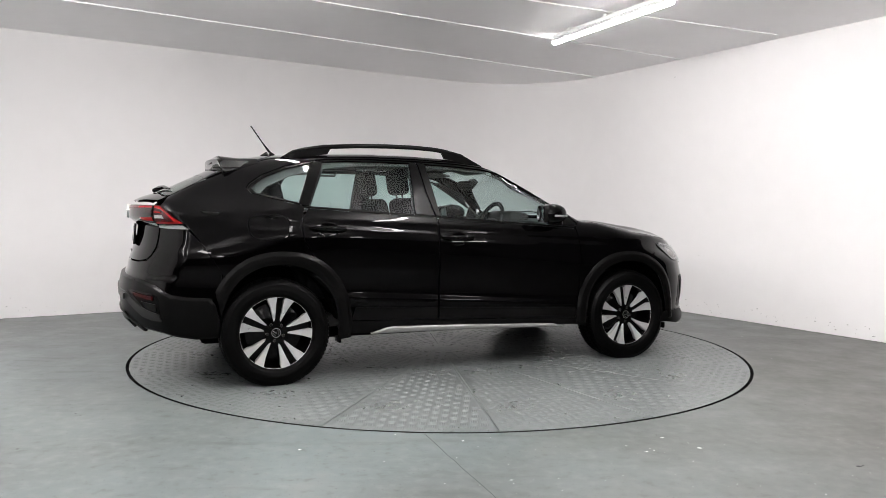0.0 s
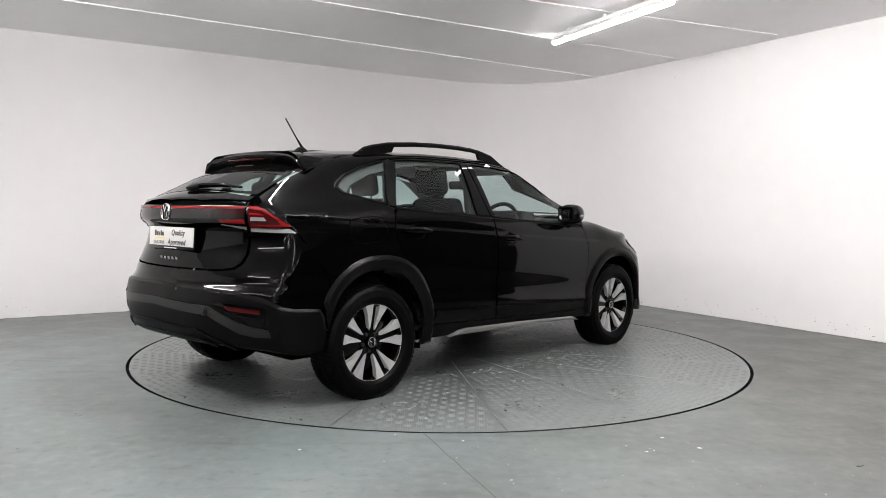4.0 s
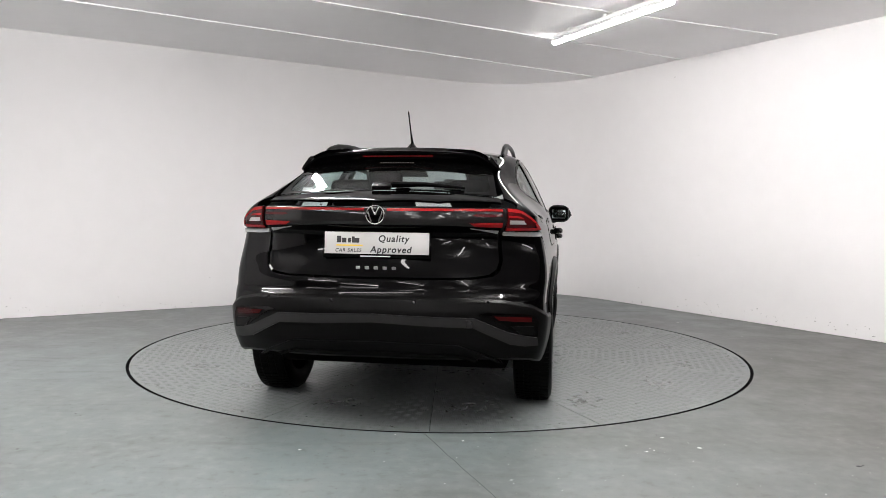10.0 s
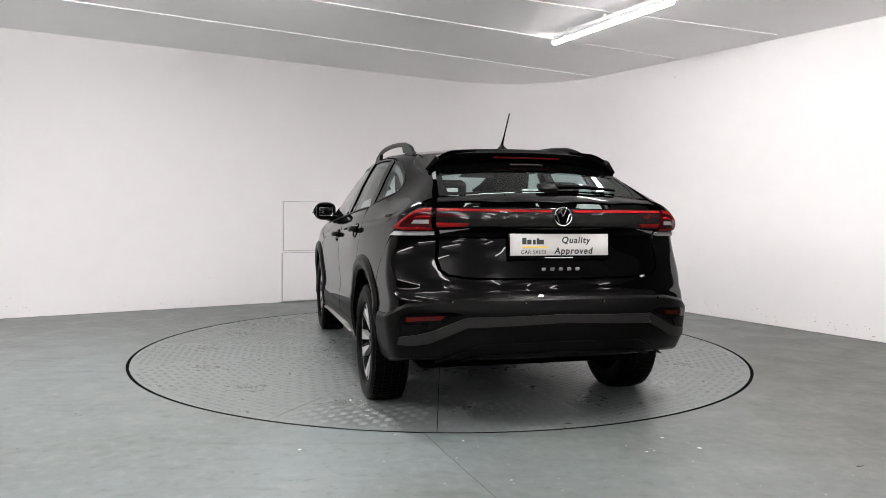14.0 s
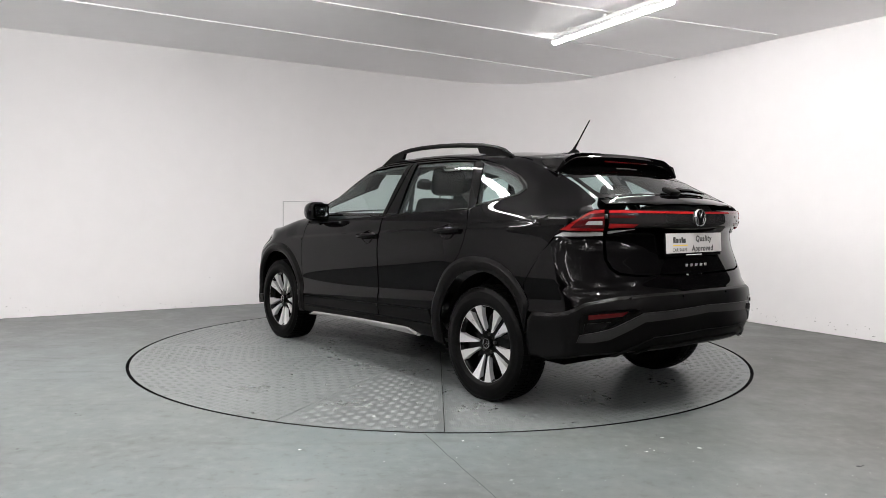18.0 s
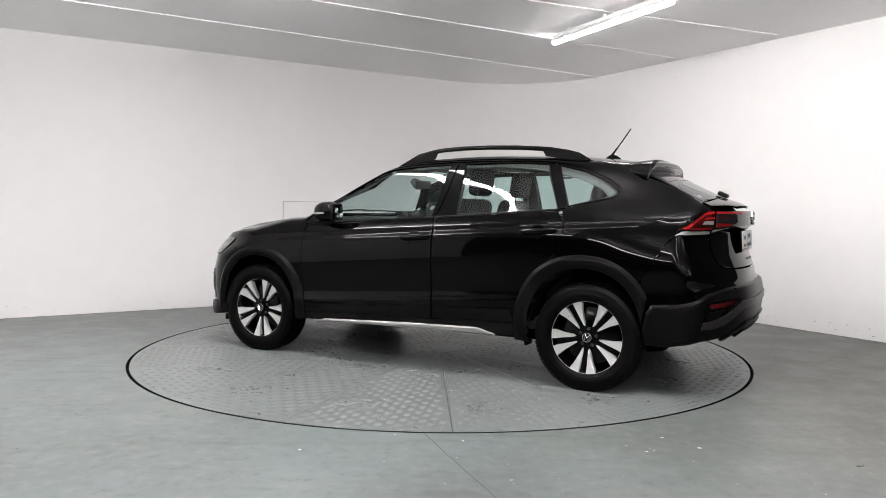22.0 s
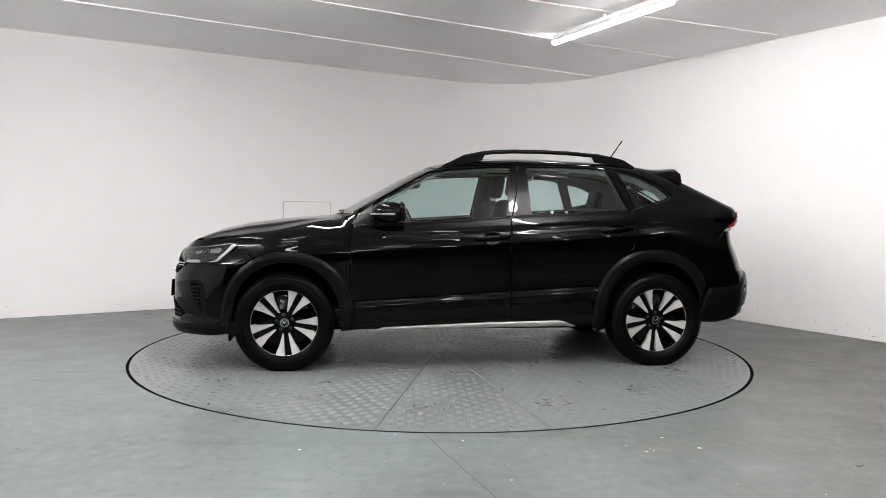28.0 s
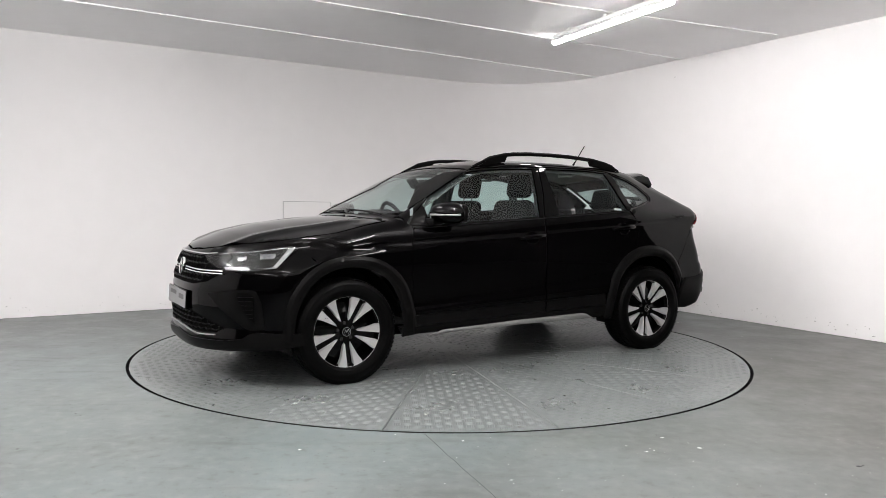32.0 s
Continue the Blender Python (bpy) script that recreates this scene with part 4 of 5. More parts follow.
# -- wheels
def wheel_parts():
    rim = lathe([(0.213, -0.09), (0.206, -0.05), (0.198, 0.0), (0.204, 0.06), (0.216, 0.078), (0.2245, 0.080), (0.2265, 0.076), (0.221, 0.066), (0.211, 0.050), (0.203, 0.0), (0.211, -0.05), (0.219, -0.09)], 56)
    wheel = part("wheel", rim, "rim", car, "black alloy wheel with machined spokes")
    prof = [(0.214, -0.088), (0.230, -0.100), (0.265, -0.105), (0.300, -0.100), (0.318, -0.088), (0.3255, -0.07), (0.327, 0.0), (0.3255, 0.07), (0.318, 0.088), (0.311, 0.0935), (0.300, 0.100), (0.297, 0.1025), (0.290, 0.102),
            (0.272, 0.105), (0.266, 0.1065), (0.255, 0.1055), (0.237, 0.099), (0.231, 0.0965), (0.2255, 0.084), (0.218, 0.080)]
    tyre = part("tyre", lathe(prof, 72), "rubber", wheel, "black rubber tyre", angle=50)
    tb = bmesh.new()
    n = 76
    for k in range(n):
        a = 2 * math.pi * k / n
        for y0, y1, da in ((-0.088, -0.045, 0.012), (-0.040, -0.003, -0.01), (0.003, 0.040, 0.01), (0.045, 0.088, -0.012)):
            w = 0.030
            vs = []
            for r in (0.322, 0.3305):
                for yy, sh in ((y0, 0.0), (y1, da)):
                    rr = r - (0.006 if abs(yy) > 0.08 else 0)
                    for t in (a + sh, a + sh + w * 2):
                        vs.append(tb.verts.new((rr * math.cos(t), yy, rr * math.sin(t))))
            for q in ((4, 5, 7, 6), (0, 1, 5, 4), (2, 3, 7, 6), (0, 2, 6, 4), (1, 3, 7, 5)):
                tb.faces.new([vs[i] for i in q])
    tagged(part("tread_block", tb, "rubber", tyre), kind="stuff")
    dish = part("dish", lathe([(0.206, 0.006), (0.15, 0.030), (0.07, 0.036), (0.045, 0.04), (0.0, 0.04)], 48), "rim", wheel)
    blade = [(0.070, 0.003), (0.080, -0.008), (0.12, -0.018), (0.17, -0.030), (0.2175, -0.044), (0.2200, -0.030), (0.2205, 0.0), (0.2185, 0.032), (0.212, 0.034), (0.16, 0.016), (0.10, 0.007)]
    for k in range(5):
        for s in (1, -1):
            ang = math.degrees(2 * math.pi * k / 5) + 47 + s * 15
            bm = bmesh.new()
            low, top = [], []
            for x, y in blade:
                x, y = x, y * s * -0.77
                h = 0.058 + 0.016 * ((x - 0.04) / 0.17) - 0.004 * math.cos((x - 0.04) / 0.17 * math.pi)
                top.append(bm.verts.new((x, y, h)))
                low.append(bm.verts.new((x, y * 1.1, h - 0.028)))
            bm.faces.new(top)
            nn = len(top)
            for i in range(nn):
                bm.faces.new((top[i], top[(i + 1) % nn], low[(i + 1) % nn], low[i]))
            bmesh.ops.bevel(bm, geom=[e for e in bm.edges if all(v in top for v in e.verts)], offset=0.0012, segments=1, affect="EDGES")
            bmesh.ops.transform(bm, matrix=Matrix.Rotation(radians(-90), 4, "X") @ Matrix.Rotation(radians(-ang), 4, "Z"), verts=bm.verts)
            part("spoke", bm, "machined", wheel, "machined silver spoke face")
    for k in range(5):
        a0 = math.degrees(2 * math.pi * k / 5) + 47
        web = prism([(0.03, -0.022), (0.10, -0.026), (0.208, -0.066), (0.208, 0.066), (0.10, 0.026), (0.03, 0.022)], 0.014, Matrix.Rotation(radians(-90), 4, "X") @ Matrix.Rotation(radians(-a0), 4, "Z") @ Matrix.Translation((0, 0, 0.034)))
        part("web", web, "rim", wheel)
        a1 = radians(a0 + 36)
        bolt = lathe([(0, 0.052), (0.006, 0.054), (0.010, 0.054), (0.011, 0.040)], 6)
        bmesh.ops.translate(bolt, verts=bolt.verts, vec=(0.052 * math.cos(a1), 0, 0.052 * math.sin(a1)))
        part("lug_bolt", bolt, "plastic_light", wheel)
    part("lip_ring", lathe([(0.2165, 0.0785), (0.2235, 0.0812), (0.2240, 0.0795), (0.2165, 0.077)], 64), "machined", wheel, "machined silver rim edge")
    cap = part("centre_cap", lathe([(0.031, 0.05), (0.031, 0.064), (0.028, 0.067), (0.0, 0.068)], 32), "gloss", wheel)
    part("cap_ring", lathe([(0.0285, 0.0665), (0.0285, 0.0690), (0.0255, 0.0690), (0.0255, 0.0665)], 32), "chrome", cap)
    for p, q in (((-0.014, 0.018), (0.0, -0.004)), ((0.014, 0.018), (0.0, -0.004)), ((-0.021, 0.010), (-0.008, -0.020)), ((0.021, 0.010), (0.008, -0.020))):
        part("cap_bar", rod([(p[0], 0.0695, p[1]), (q[0], 0.0695, q[1])], 0.0018, 6), "chrome", cap)
    part("brake_disc", lathe([(0.14, -0.03), (0.14, -0.015), (0.06, -0.012), (0.06, -0.03)], 40), "disc", wheel)
    part("caliper", box(0.11, 0.06, 0.075, (-0.11, -0.02, 0.06), (0, 30, 0), 0.012), "plastic_light", wheel)
    return wheel


wheel = wheel_parts()
HUB_Y = 0.745
wheel.matrix_basis = pose(1.277, HUB_Y, 0.3175)
for x, s, spin in ((-1.277, 1, -12.7), (1.277, -1, 40), (-1.277, -1, 22)):
    w = wheel
    copy_thing(w, pose(x, s * HUB_Y, 0.3175, 0, spin, 0 if s > 0 else 180))



# ---- the car's fittings ----
XZ = lambda y: Matrix(((1, 0, 0, 0), (0, 0, -1, y), (0, 1, 0, 0), (0, 0, 0, 1)))     # a flat outline in x, y stood up as x, z, its thickness towards -y


def mirrored(ob, name=None):
    """The same part on the other side of the car."""
    me = ob.data.copy()
    me.transform(Matrix.Diagonal((1, -1, 1, 1)))
    me.flip_normals()
    o = new(ob.name.split(".")[0], me)
    o.parent = ob.parent
    for k in ob.keys():
        o[k] = ob[k]
    return o


# -- tail lamps and the band between them
band_poly = [(0, 1.082), (0.30, 1.083), (0.535, 1.082), (0.538, 0.988), (0.42, 0.992), (0.30, 0.997), (0, 0.998)]
lamp_strip = panel("lamp_band", both(band_poly, "tail"), "tail", "lamp_band", tailgate, label="smoked glass lamp band", off=0.005, lip=0.008, gb=0.012)
pair("light_line", [(0.050, 1.0755), (0.534, 1.0775), (0.534, 1.0665), (0.050, 1.0645)], "tail", "red", "thin red light line", (lamp_strip, lamp_strip), off=0.0075, lip=0.003, gap=0.0, gb=0.005)
pair("lamp_segment", [(0.405, 1.046), (0.42, 1.053), (0.534, 1.055), (0.534, 1.040), (0.43, 1.039)], "tail", "red_dark", "dark red lens", (lamp_strip, lamp_strip), off=0.0075, lip=0.003, gap=0.001, gb=0.006)
pair("lamp_segment", [(0.395, 1.010), (0.534, 1.014), (0.536, 0.991), (0.42, 0.995)], "tail", "red", "red lens", (lamp_strip, lamp_strip), off=0.0075, lip=0.003, gap=0.001, gb=0.006)
pair("lamp_segment", [(0.44, 1.034), (0.534, 1.036), (0.534, 1.018), (0.46, 1.016)], "tail", "lamp_band", "", (lamp_strip, lamp_strip), off=0.0075, lip=0.003, gap=0.001, gb=0.006)
pair("lamp_wedge", [(0.534, 0.975), (0.40, 0.985), (0.534, 0.956)], "tail", "lamp_white", "clear lens", (tailgate, tailgate), off=0.004, lip=0.004, gb=0.006)
lamps = pair("tail_lamp", [(0.551, 1.084), (0.60, 1.080), (0.625, 1.070), (0.660, 1.042), (0.700, 1.008), (0.738, 0.975), (0.551, 0.975)], "tail", "red_dark", "red and clear tail lamp", off=0.007, lip=0.014, gb=0.008)
for k, (poly, mat, lab) in enumerate((
        ([(0.555, 1.080), (0.60, 1.076), (0.622, 1.066), (0.655, 1.040), (0.690, 1.010), (0.674, 1.010), (0.645, 1.036), (0.614, 1.057), (0.555, 1.065)], "red", "bright red lens"),
        ([(0.690, 1.010), (0.732, 0.978), (0.555, 0.978), (0.555, 0.991), (0.690, 0.991), (0.674, 1.010)], "red", "bright red lens"),
        ([(0.563, 1.025), (0.622, 1.024), (0.636, 1.006), (0.563, 1.006)], "drl", "clear reversing lens"),
        ([(0.557, 1.048), (0.606, 1.044), (0.626, 1.032), (0.557, 1.036)], "red", "red lens"))):
    pair("lens", poly, "tail", mat, lab, lamps, off=0.0095, lip=0.003, gap=0.001, gb=0.006)
pair("lower_lens", [(0.552, 0.969), (0.725, 0.969), (0.762, 0.940), (0.60, 0.944), (0.552, 0.949)], "tail", "lamp_white", "clear lower lens", lamps, off=0.008, lip=0.010, gb=0.006)
pair("lamp_end", round_off([(-1.568, 1.062), (-1.76, 1.072), (-1.70, 1.012), (-1.61, 1.006), (-1.565, 1.03)], 0.02), "side", "gloss", "smoked side marker", lamps, off=0.0012, lip=0.003, gb=0.008)
pair("marker_bar", [(-1.59, 1.045), (-1.715, 1.052), (-1.685, 1.032), (-1.61, 1.027)], "side", "plastic", "", lamps, off=0.004, lip=0.003, gb=0.006)


# -- round badge, dealer plate, name bars
def badge(centre, normal, r, parent):
    z = Vector(normal).normalized()
    x = Vector((0, 0, 1)).cross(z).normalized()
    m = Matrix.Translation(centre) @ Matrix((x, z.cross(x), z)).transposed().to_4x4()
    d = lathe([(r * 0.93, -0.004), (r * 0.93, 0.004), (0, 0.006)], 36)
    bmesh.ops.transform(d, matrix=m @ Matrix.Rotation(radians(90), 4, "X"), verts=d.verts)
    ob = part("badge", d, "gloss", parent, "round chrome-ringed badge")
    ring = lathe([(r * 0.90, 0.0), (r * 0.90, 0.007), (r * 0.96, 0.009), (r, 0.006), (r, -0.004)], 40)
    bmesh.ops.transform(ring, matrix=m @ Matrix.Rotation(radians(90), 4, "X"), verts=ring.verts)
    part("badge_ring", ring, "chrome", ob, "chrome ring")
    for s in (-1, 1):
        for p, q in (((0.0, -0.02), (0.38, 0.78)), ((0.40, -0.70), (0.76, 0.30))):
            a, b = Vector(p) * r, Vector(q) * r
            d = b - a
            bar = box(d.length, r * 0.14, 0.004, bevel=0.001, seg=1)
            bmesh.ops.transform(bar, matrix=m @ Matrix.Translation(((a.x + b.x) / 2 * s, (a.y + b.y) / 2, 0.007)) @ Matrix.Rotation(math.atan2(d.y, d.x * s), 4, "Z"), verts=bar.verts)
            part("badge_bar", bar, "chrome", ob)
    return ob


p, n = at_skin("tail", 0.0, 1.045, 0.006)
badge(p, (-1, 0, 0.06), 0.047, tailgate)


def lettering(text, size, at, parent, mat="ink", bold=0.0):
    cu = bpy.data.curves.new("lettering", "FONT")
    cu.body, cu.size, cu.extrude, cu.align_x, cu.align_y, cu.offset = text, size, 0.0006, "LEFT", "BOTTOM_BASELINE", bold
    cu.space_character = 1.16
    cu.shear = 0.16
    tmp = new("lettering", cu)
    me = bpy.data.meshes.new_from_object(tmp.evaluated_get(bpy.context.evaluated_depsgraph_get()))
    bpy.data.objects.remove(tmp)
    me.materials.clear()
    me.materials.append(M[mat])
    ob = new("lettering", me)
    ob.parent, ob.matrix_basis = parent, at
    return ob


# the plate stands upright in the tailgate's hollow; its own x runs along the plate as read from behind
PLATE = pose(-2.060, 0.0, 0.905, 90, 0, -90) @ pose(0, 0, 0, -4, 0, 0)
plate = part("dealer_plate", box(0.535, 0.128, 0.014, (0, -0.006, 0), bevel=0.003), "gloss", tailgate, "black plate holder")
plate.matrix_basis = PLATE
face = part("plate_face", box(0.520, 0.106, 0.003, (0, 0.002, 0.0085), bevel=0.001), "sign_white", plate, "white dealer plate with black print")
Z = 0.0104
lettering("Quality", 0.044, Matrix.Translation((0.008, 0.010, Z)), plate, bold=0.0011)
lettering("Approved", 0.044, Matrix.Translation((-0.030, -0.043, Z)), plate, bold=0.0011)
lettering("CAR SALES", 0.024, Matrix.Translation((-0.206, -0.042, Z)), plate, bold=0.0003)
part("yellow_bar", box(0.132, 0.007, 0.001, (-0.134, -0.010, Z), bevel=0.0003, seg=1), "sign_yellow", plate, "yellow underline")
for k, (w, h) in enumerate(((0.022, 0.032), (0.022, 0.023), (0.014, 0.023), (0.014, 0.030), (0.024, 0.023))):
    x = -0.187 + sum((0.026, 0.026, 0.019, 0.019, 0.028)[:k])
    part("print_bar", box(w, h, 0.001, (x, 0.003 + h / 2, Z), bevel=0.0003, seg=1), "ink", plate)
part("print_bar", box(0.150, 0.005, 0.001, (-0.005, -0.062, 0.0072), bevel=0.0003, seg=1), "white_ink", plate, "fine white print")
for k in range(5):
    y = 0.088 - 0.0445 * k
    p, n = at_skin("tail", 0.8 * math.atan2(y, 0.88), 0.787, 0.002)
    part("name_bar", box(0.004, 0.021, 0.016, p, (0, -14, 0), 0.0015, 1), "silver", tailgate, "small chrome letter bar")

# -- rear bumper: satin band, reflector pockets, ridges, sensors
panel("satin_band", both([(0, 0.578), (0.395, 0.565), (0.525, 0.493), (0.57, 0.478), (0.652, 0.456), (0.662, 0.415), (0.60, 0.416), (0.533, 0.430), (0.389, 0.513), (0, 0.533)], "tail"), "tail", "plastic_light", rear_bumper,
      label="satin grey plastic band", off=0.021, lip=0.012, gb=0.010)
pockets = pair("lamp_pocket", [(0.655, 0.530), (0.640, 0.562), (0.600, 0.574), (0.44, 0.586), (0.405, 0.574), (0.455, 0.552), (0.569, 0.470), (0.655, 0.456)], "tail", "gloss", "gloss black pocket", (rear_bumper, rear_bumper), off=0.016, lip=0.006, gb=0.01)
pair("reflector", [(0.622, 0.558), (0.462, 0.572), (0.487, 0.546), (0.622, 0.530)], "tail", "red_dark", "red reflector", pockets, off=0.021, lip=0.006, gb=0.006)
pair("blank_lamp", [(0.635, 0.514), (0.53, 0.524), (0.575, 0.474), (0.640, 0.464)], "tail", "plastic", "", pockets, off=0.019, lip=0.005, gb=0.01)
panel("bumper_groove", both([(0, 0.602), (0.40, 0.596), (0.58, 0.582), (0.58, 0.577), (0.40, 0.590), (0, 0.595)], "tail"), "tail", "under", rear_bumper, off=0.0135, lip=0.003, gap=0.0, gb=0.003)
panel("valance_ridge", both([(0, 0.448), (0.337, 0.438), (0.44, 0.394), (0.53, 0.345), (0.50, 0.345), (0.43, 0.380), (0.335, 0.424), (0, 0.432)], "tail"), "tail", "plastic", rear_bumper, off=0.024, lip=0.016, gb=0.008)
panel("valance_ridge", both([(0, 0.402), (0.34, 0.392), (0.43, 0.360), (0.41, 0.352), (0.335, 0.378), (0, 0.388)], "tail"), "tail", "plastic", rear_bumper, off=0.024, lip=0.016, gb=0.008)
for a in (0.17, 0.45):
    for s in (1, -1):
        p, n = at_skin("tail", a * s, 0.628, 0.012)
        d = lathe([(0.010, -0.004), (0.010, 0.0015), (0.0, 0.002)], 14)
        bmesh.ops.transform(d, matrix=Matrix.Translation(p) @ n.to_track_quat("Y", "Z").to_matrix().to_4x4(), verts=d.verts)
        part("parking_sensor", d, "gloss", rear_bumper)
part("tow_cover", box(0.004, 0.05, 0.036, at_skin("tail", -0.37, 0.535, 0.0215)[0], (0, 0, -12), 0.008), "plastic_light", rear_bumper)
part("rear_axle_beam", rod([(-1.20, -0.70, 0.30), (-1.15, 0, 0.27), (-1.20, 0.70, 0.30)], 0.045, 10), "under", car)
for s in (1, -1):
    part("mud_flap", box(0.02, 0.10, 0.035, (-0.872, s * 0.735, 0.244), bevel=0.006), "plastic", car)
    part("air_deflector", box(0.02, 0.18, 0.045, (1.63, s * 0.72, 0.222), bevel=0.006), "plastic", car)

# -- spoiler with side fins and its brake light
bm = bmesh.new()
rows = []
for i in range(33):
    y = -0.545 + 1.09 * i / 32
    t = abs(y) / 0.545
    zc = 1.404 - 0.085 * y * y - 0.070 * max(0.0, (t - 0.72) / 0.28) ** 2
    xt = -1.600 + 0.038 * t * t
    rows.append([bm.verts.new(v) for v in ((-1.34, y, zt(-1.34, y) + 0.001), (-1.45, y, zt(-1.45, y) * 0.35 + (zc + 0.012) * 0.65), (-1.56, y, zc + 0.008), (xt + 0.03, y, zc), (xt, y, zc - 0.014), (xt + 0.004, y, zc - 0.036),
                                           (xt + 0.030, y, zc - 0.062), (-1.50, y, zt(-1.50, y) - 0.004))])
for a, b in zip(rows, rows[1:]):
    for k in range(7):
        bm.faces.new((a[k], a[k + 1], b[k + 1], b[k]))
for r in (rows[0], rows[-1]):
    bm.faces.new(r)
spoiler = part("spoiler", bm, "paint", tailgate, "gloss black roof spoiler", angle=50)
part("brake_light", box(0.006, 0.39, 0.009, (-1.594, 0, 1.362), (0, -25, 0), 0.002), "red_dark", spoiler, "red high brake light")
for s in (1, -1):
    fin = prism([(-1.38, 1.364), (-1.50, 1.378), (-1.555, 1.370), (-1.566, 1.358), (-1.556, 1.284), (-1.545, 1.278), (-1.43, 1.318)], 0.022, XZ(s * 0.512 + 0.011), bevel=0.003)
    bmesh.ops.transform(fin, matrix=Matrix.Translation((0, s * 0.500, 1.355)) @ Matrix.Rotation(radians(s * 38), 4, "X") @ Matrix.Translation((0, -s * 0.512, -1.365)), verts=fin.verts)
    part("side_fin", fin, "plastic", spoiler)
panel("window_shade_band", both([(-1.50, 0), (-1.50, 0.503), (-1.62, 0.523), (-1.665, 0.532), (-1.675, 0.40), (-1.69, 0)], "top"), "top", "gloss", tailgate, label="black upper edge of the rear window", off=-0.0005, lip=0.003, ga=0.04, gb=0.05)
pair("window_edge", [(-1.66, 0.498), (-1.66, 0.533), (-1.80, 0.557), (-1.872, 0.569), (-1.90, 0.40), (-1.915, 0.2), (-1.925, 0.0), (-1.908, 0.0), (-1.898, 0.2), (-1.875, 0.42), (-1.845, 0.512), (-1.80, 0.52)], "top", "gloss", "", (tailgate, tailgate),
     off=-0.0008, lip=0.003, ga=0.03, gb=0.03)
# fine print bars on the glass
for k in range(14):
    y = 0.090 - 0.0135 * k
    p, n = at_skin("top", -1.60, y, 0.0015)
    part("print_bar", box(0.011, 0.008, 0.001, p, (0, math.degrees(math.atan2(n.x, n.z)), 0)), "grey_ink", tailgate)
paper = part("price_sheet", box(0.004, 0.20, 0.040, (-1.80, 0.24, 1.150), (0, 30, 0), 0.001, 1), "sign_white", tailgate, "white paper strip in the window")
part("price_sheet", box(0.004, 0.12, 0.045, (-1.78, 0.03, 1.165), (0, 30, 0), 0.001, 1), "sign_white", tailgate, "white paper strip in the window")
part("price_sheet", box(0.004, 0.06, 0.045, (-1.74, 0.46, 1.165), (0, 30, 0), 0.001, 1), "sign_white", tailgate, "white paper strip in the window")
# wiper
pw = [at_skin("top", -1.915, 0.03, 0.014)[0], at_skin("top", -1.895, -0.05, 0.018)[0], at_skin("top", -1.875, -0.20, 0.016)[0], at_skin("top", -1.855, -0.40, 0.010)[0]]
wiper = part("rear_wiper", rod(pw, [0.015, 0.016, 0.012, 0.006], 8), "gloss", tailgate, "black rear wiper")
part("wiper_base", box(0.065, 0.10, 0.028, at_skin("top", -1.912, 0.01, 0.016)[0], (0, -25, 0), 0.010), "plastic", wiper)

# -- roof rails and antenna
for s in (1, -1):
    yy = s * 0.540
    path = [(0.21, yy, zt(0.21, 0.54) - 0.004), (0.14, yy, zt(0.14, 0.54) + 0.010), (0.05, yy, 1.445), (-0.076, yy, 1.472), (-0.16, yy, 1.482), (-0.30, yy, 1.489), (-0.50, yy, 1.490), (-0.70, yy, 1.484), (-0.92, yy, 1.468), (-1.05, yy, 1.447), (-1.12, yy, 1.430), (-1.20, yy, zt(-1.20, 0.54) - 0.004)]
    path = [(x, y, z + 0.004) for x, y, z in path]
    rail = part("roof_rail", rod(path, [0.006, 0.010, 0.013, 0.0135, 0.0135, 0.0135, 0.0135, 0.0135, 0.0135, 0.012, 0.010, 0.005], 12, flat=1.1), "plastic", car, "satin black roof rail")
    for prof in ([(0.17, 1.380), (0.06, 1.442), (-0.07, 1.478), (-0.10, 1.476), (-0.075, 1.425)], [(-0.87, 1.476), (-1.05, 1.450), (-1.19, 1.405), (-1.14, 1.388), (-0.90, 1.425)]):
        part("rail_foot", prism(prof, 0.022, XZ(yy + 0.011), bevel=0.004), "plastic", rail)
ant = lathe([(0.0, 0.030), (0.012, 0.028), (0.020, 0.018), (0.030, 0.004), (0.032, -0.012)], 20)
bmesh.ops.transform(ant, matrix=Matrix.Translation((-1.185, 0, 1.436)) @ Matrix.Diagonal((1.9, 1, 1, 1)) @ Matrix.Rotation(radians(90), 4, "X"), verts=ant.verts)
base = part("antenna", ant, "gloss", car, "black roof antenna")
part("antenna_rod", rod([(-1.172, 0, 1.455), (-1.20, 0, 1.492), (-1.225, 0, 1.525), (-1.306, 0, 1.640)], [0.010, 0.007, 0.0045, 0.004], 8), "plastic", base)

# -- door mirrors
def mirror_body():
    bm = bmesh.new()
    rings = []
    for i in range(13):
        u = i / 12
        y = 0.795 + 0.178 * u
        k = max(0.05, (1 - (2 * abs(u - 0.46)) ** 3.2 * 0.92)) ** 0.5
        cx, cz = 0.590 - 0.045 * u * u, 1.052 - 0.004 * u
        ring = []
        for j in range(20):
            a = 2 * math.pi * j / 20
            c, sn = math.cos(a), math.sin(a)
            rx = (0.125 if c > 0 else 0.062 * (0.86 + 0.14 * k)) * k
            rz = (0.073 if sn > 0 else 0.068) * k
            ring.append(bm.verts.new((cx + rx * math.copysign(abs(c) ** 0.85, c), y, cz + rz * math.copysign(abs(sn) ** 0.85, sn))))
        rings.append(ring)
    for a, b in zip(rings, rings[1:]):
        for j in range(20):
            bm.faces.new((a[j], a[(j + 1) % 20], b[(j + 1) % 20], b[j]))
    bm.faces.new(rings[0])
    bm.faces.new(rings[-1])
    return bm


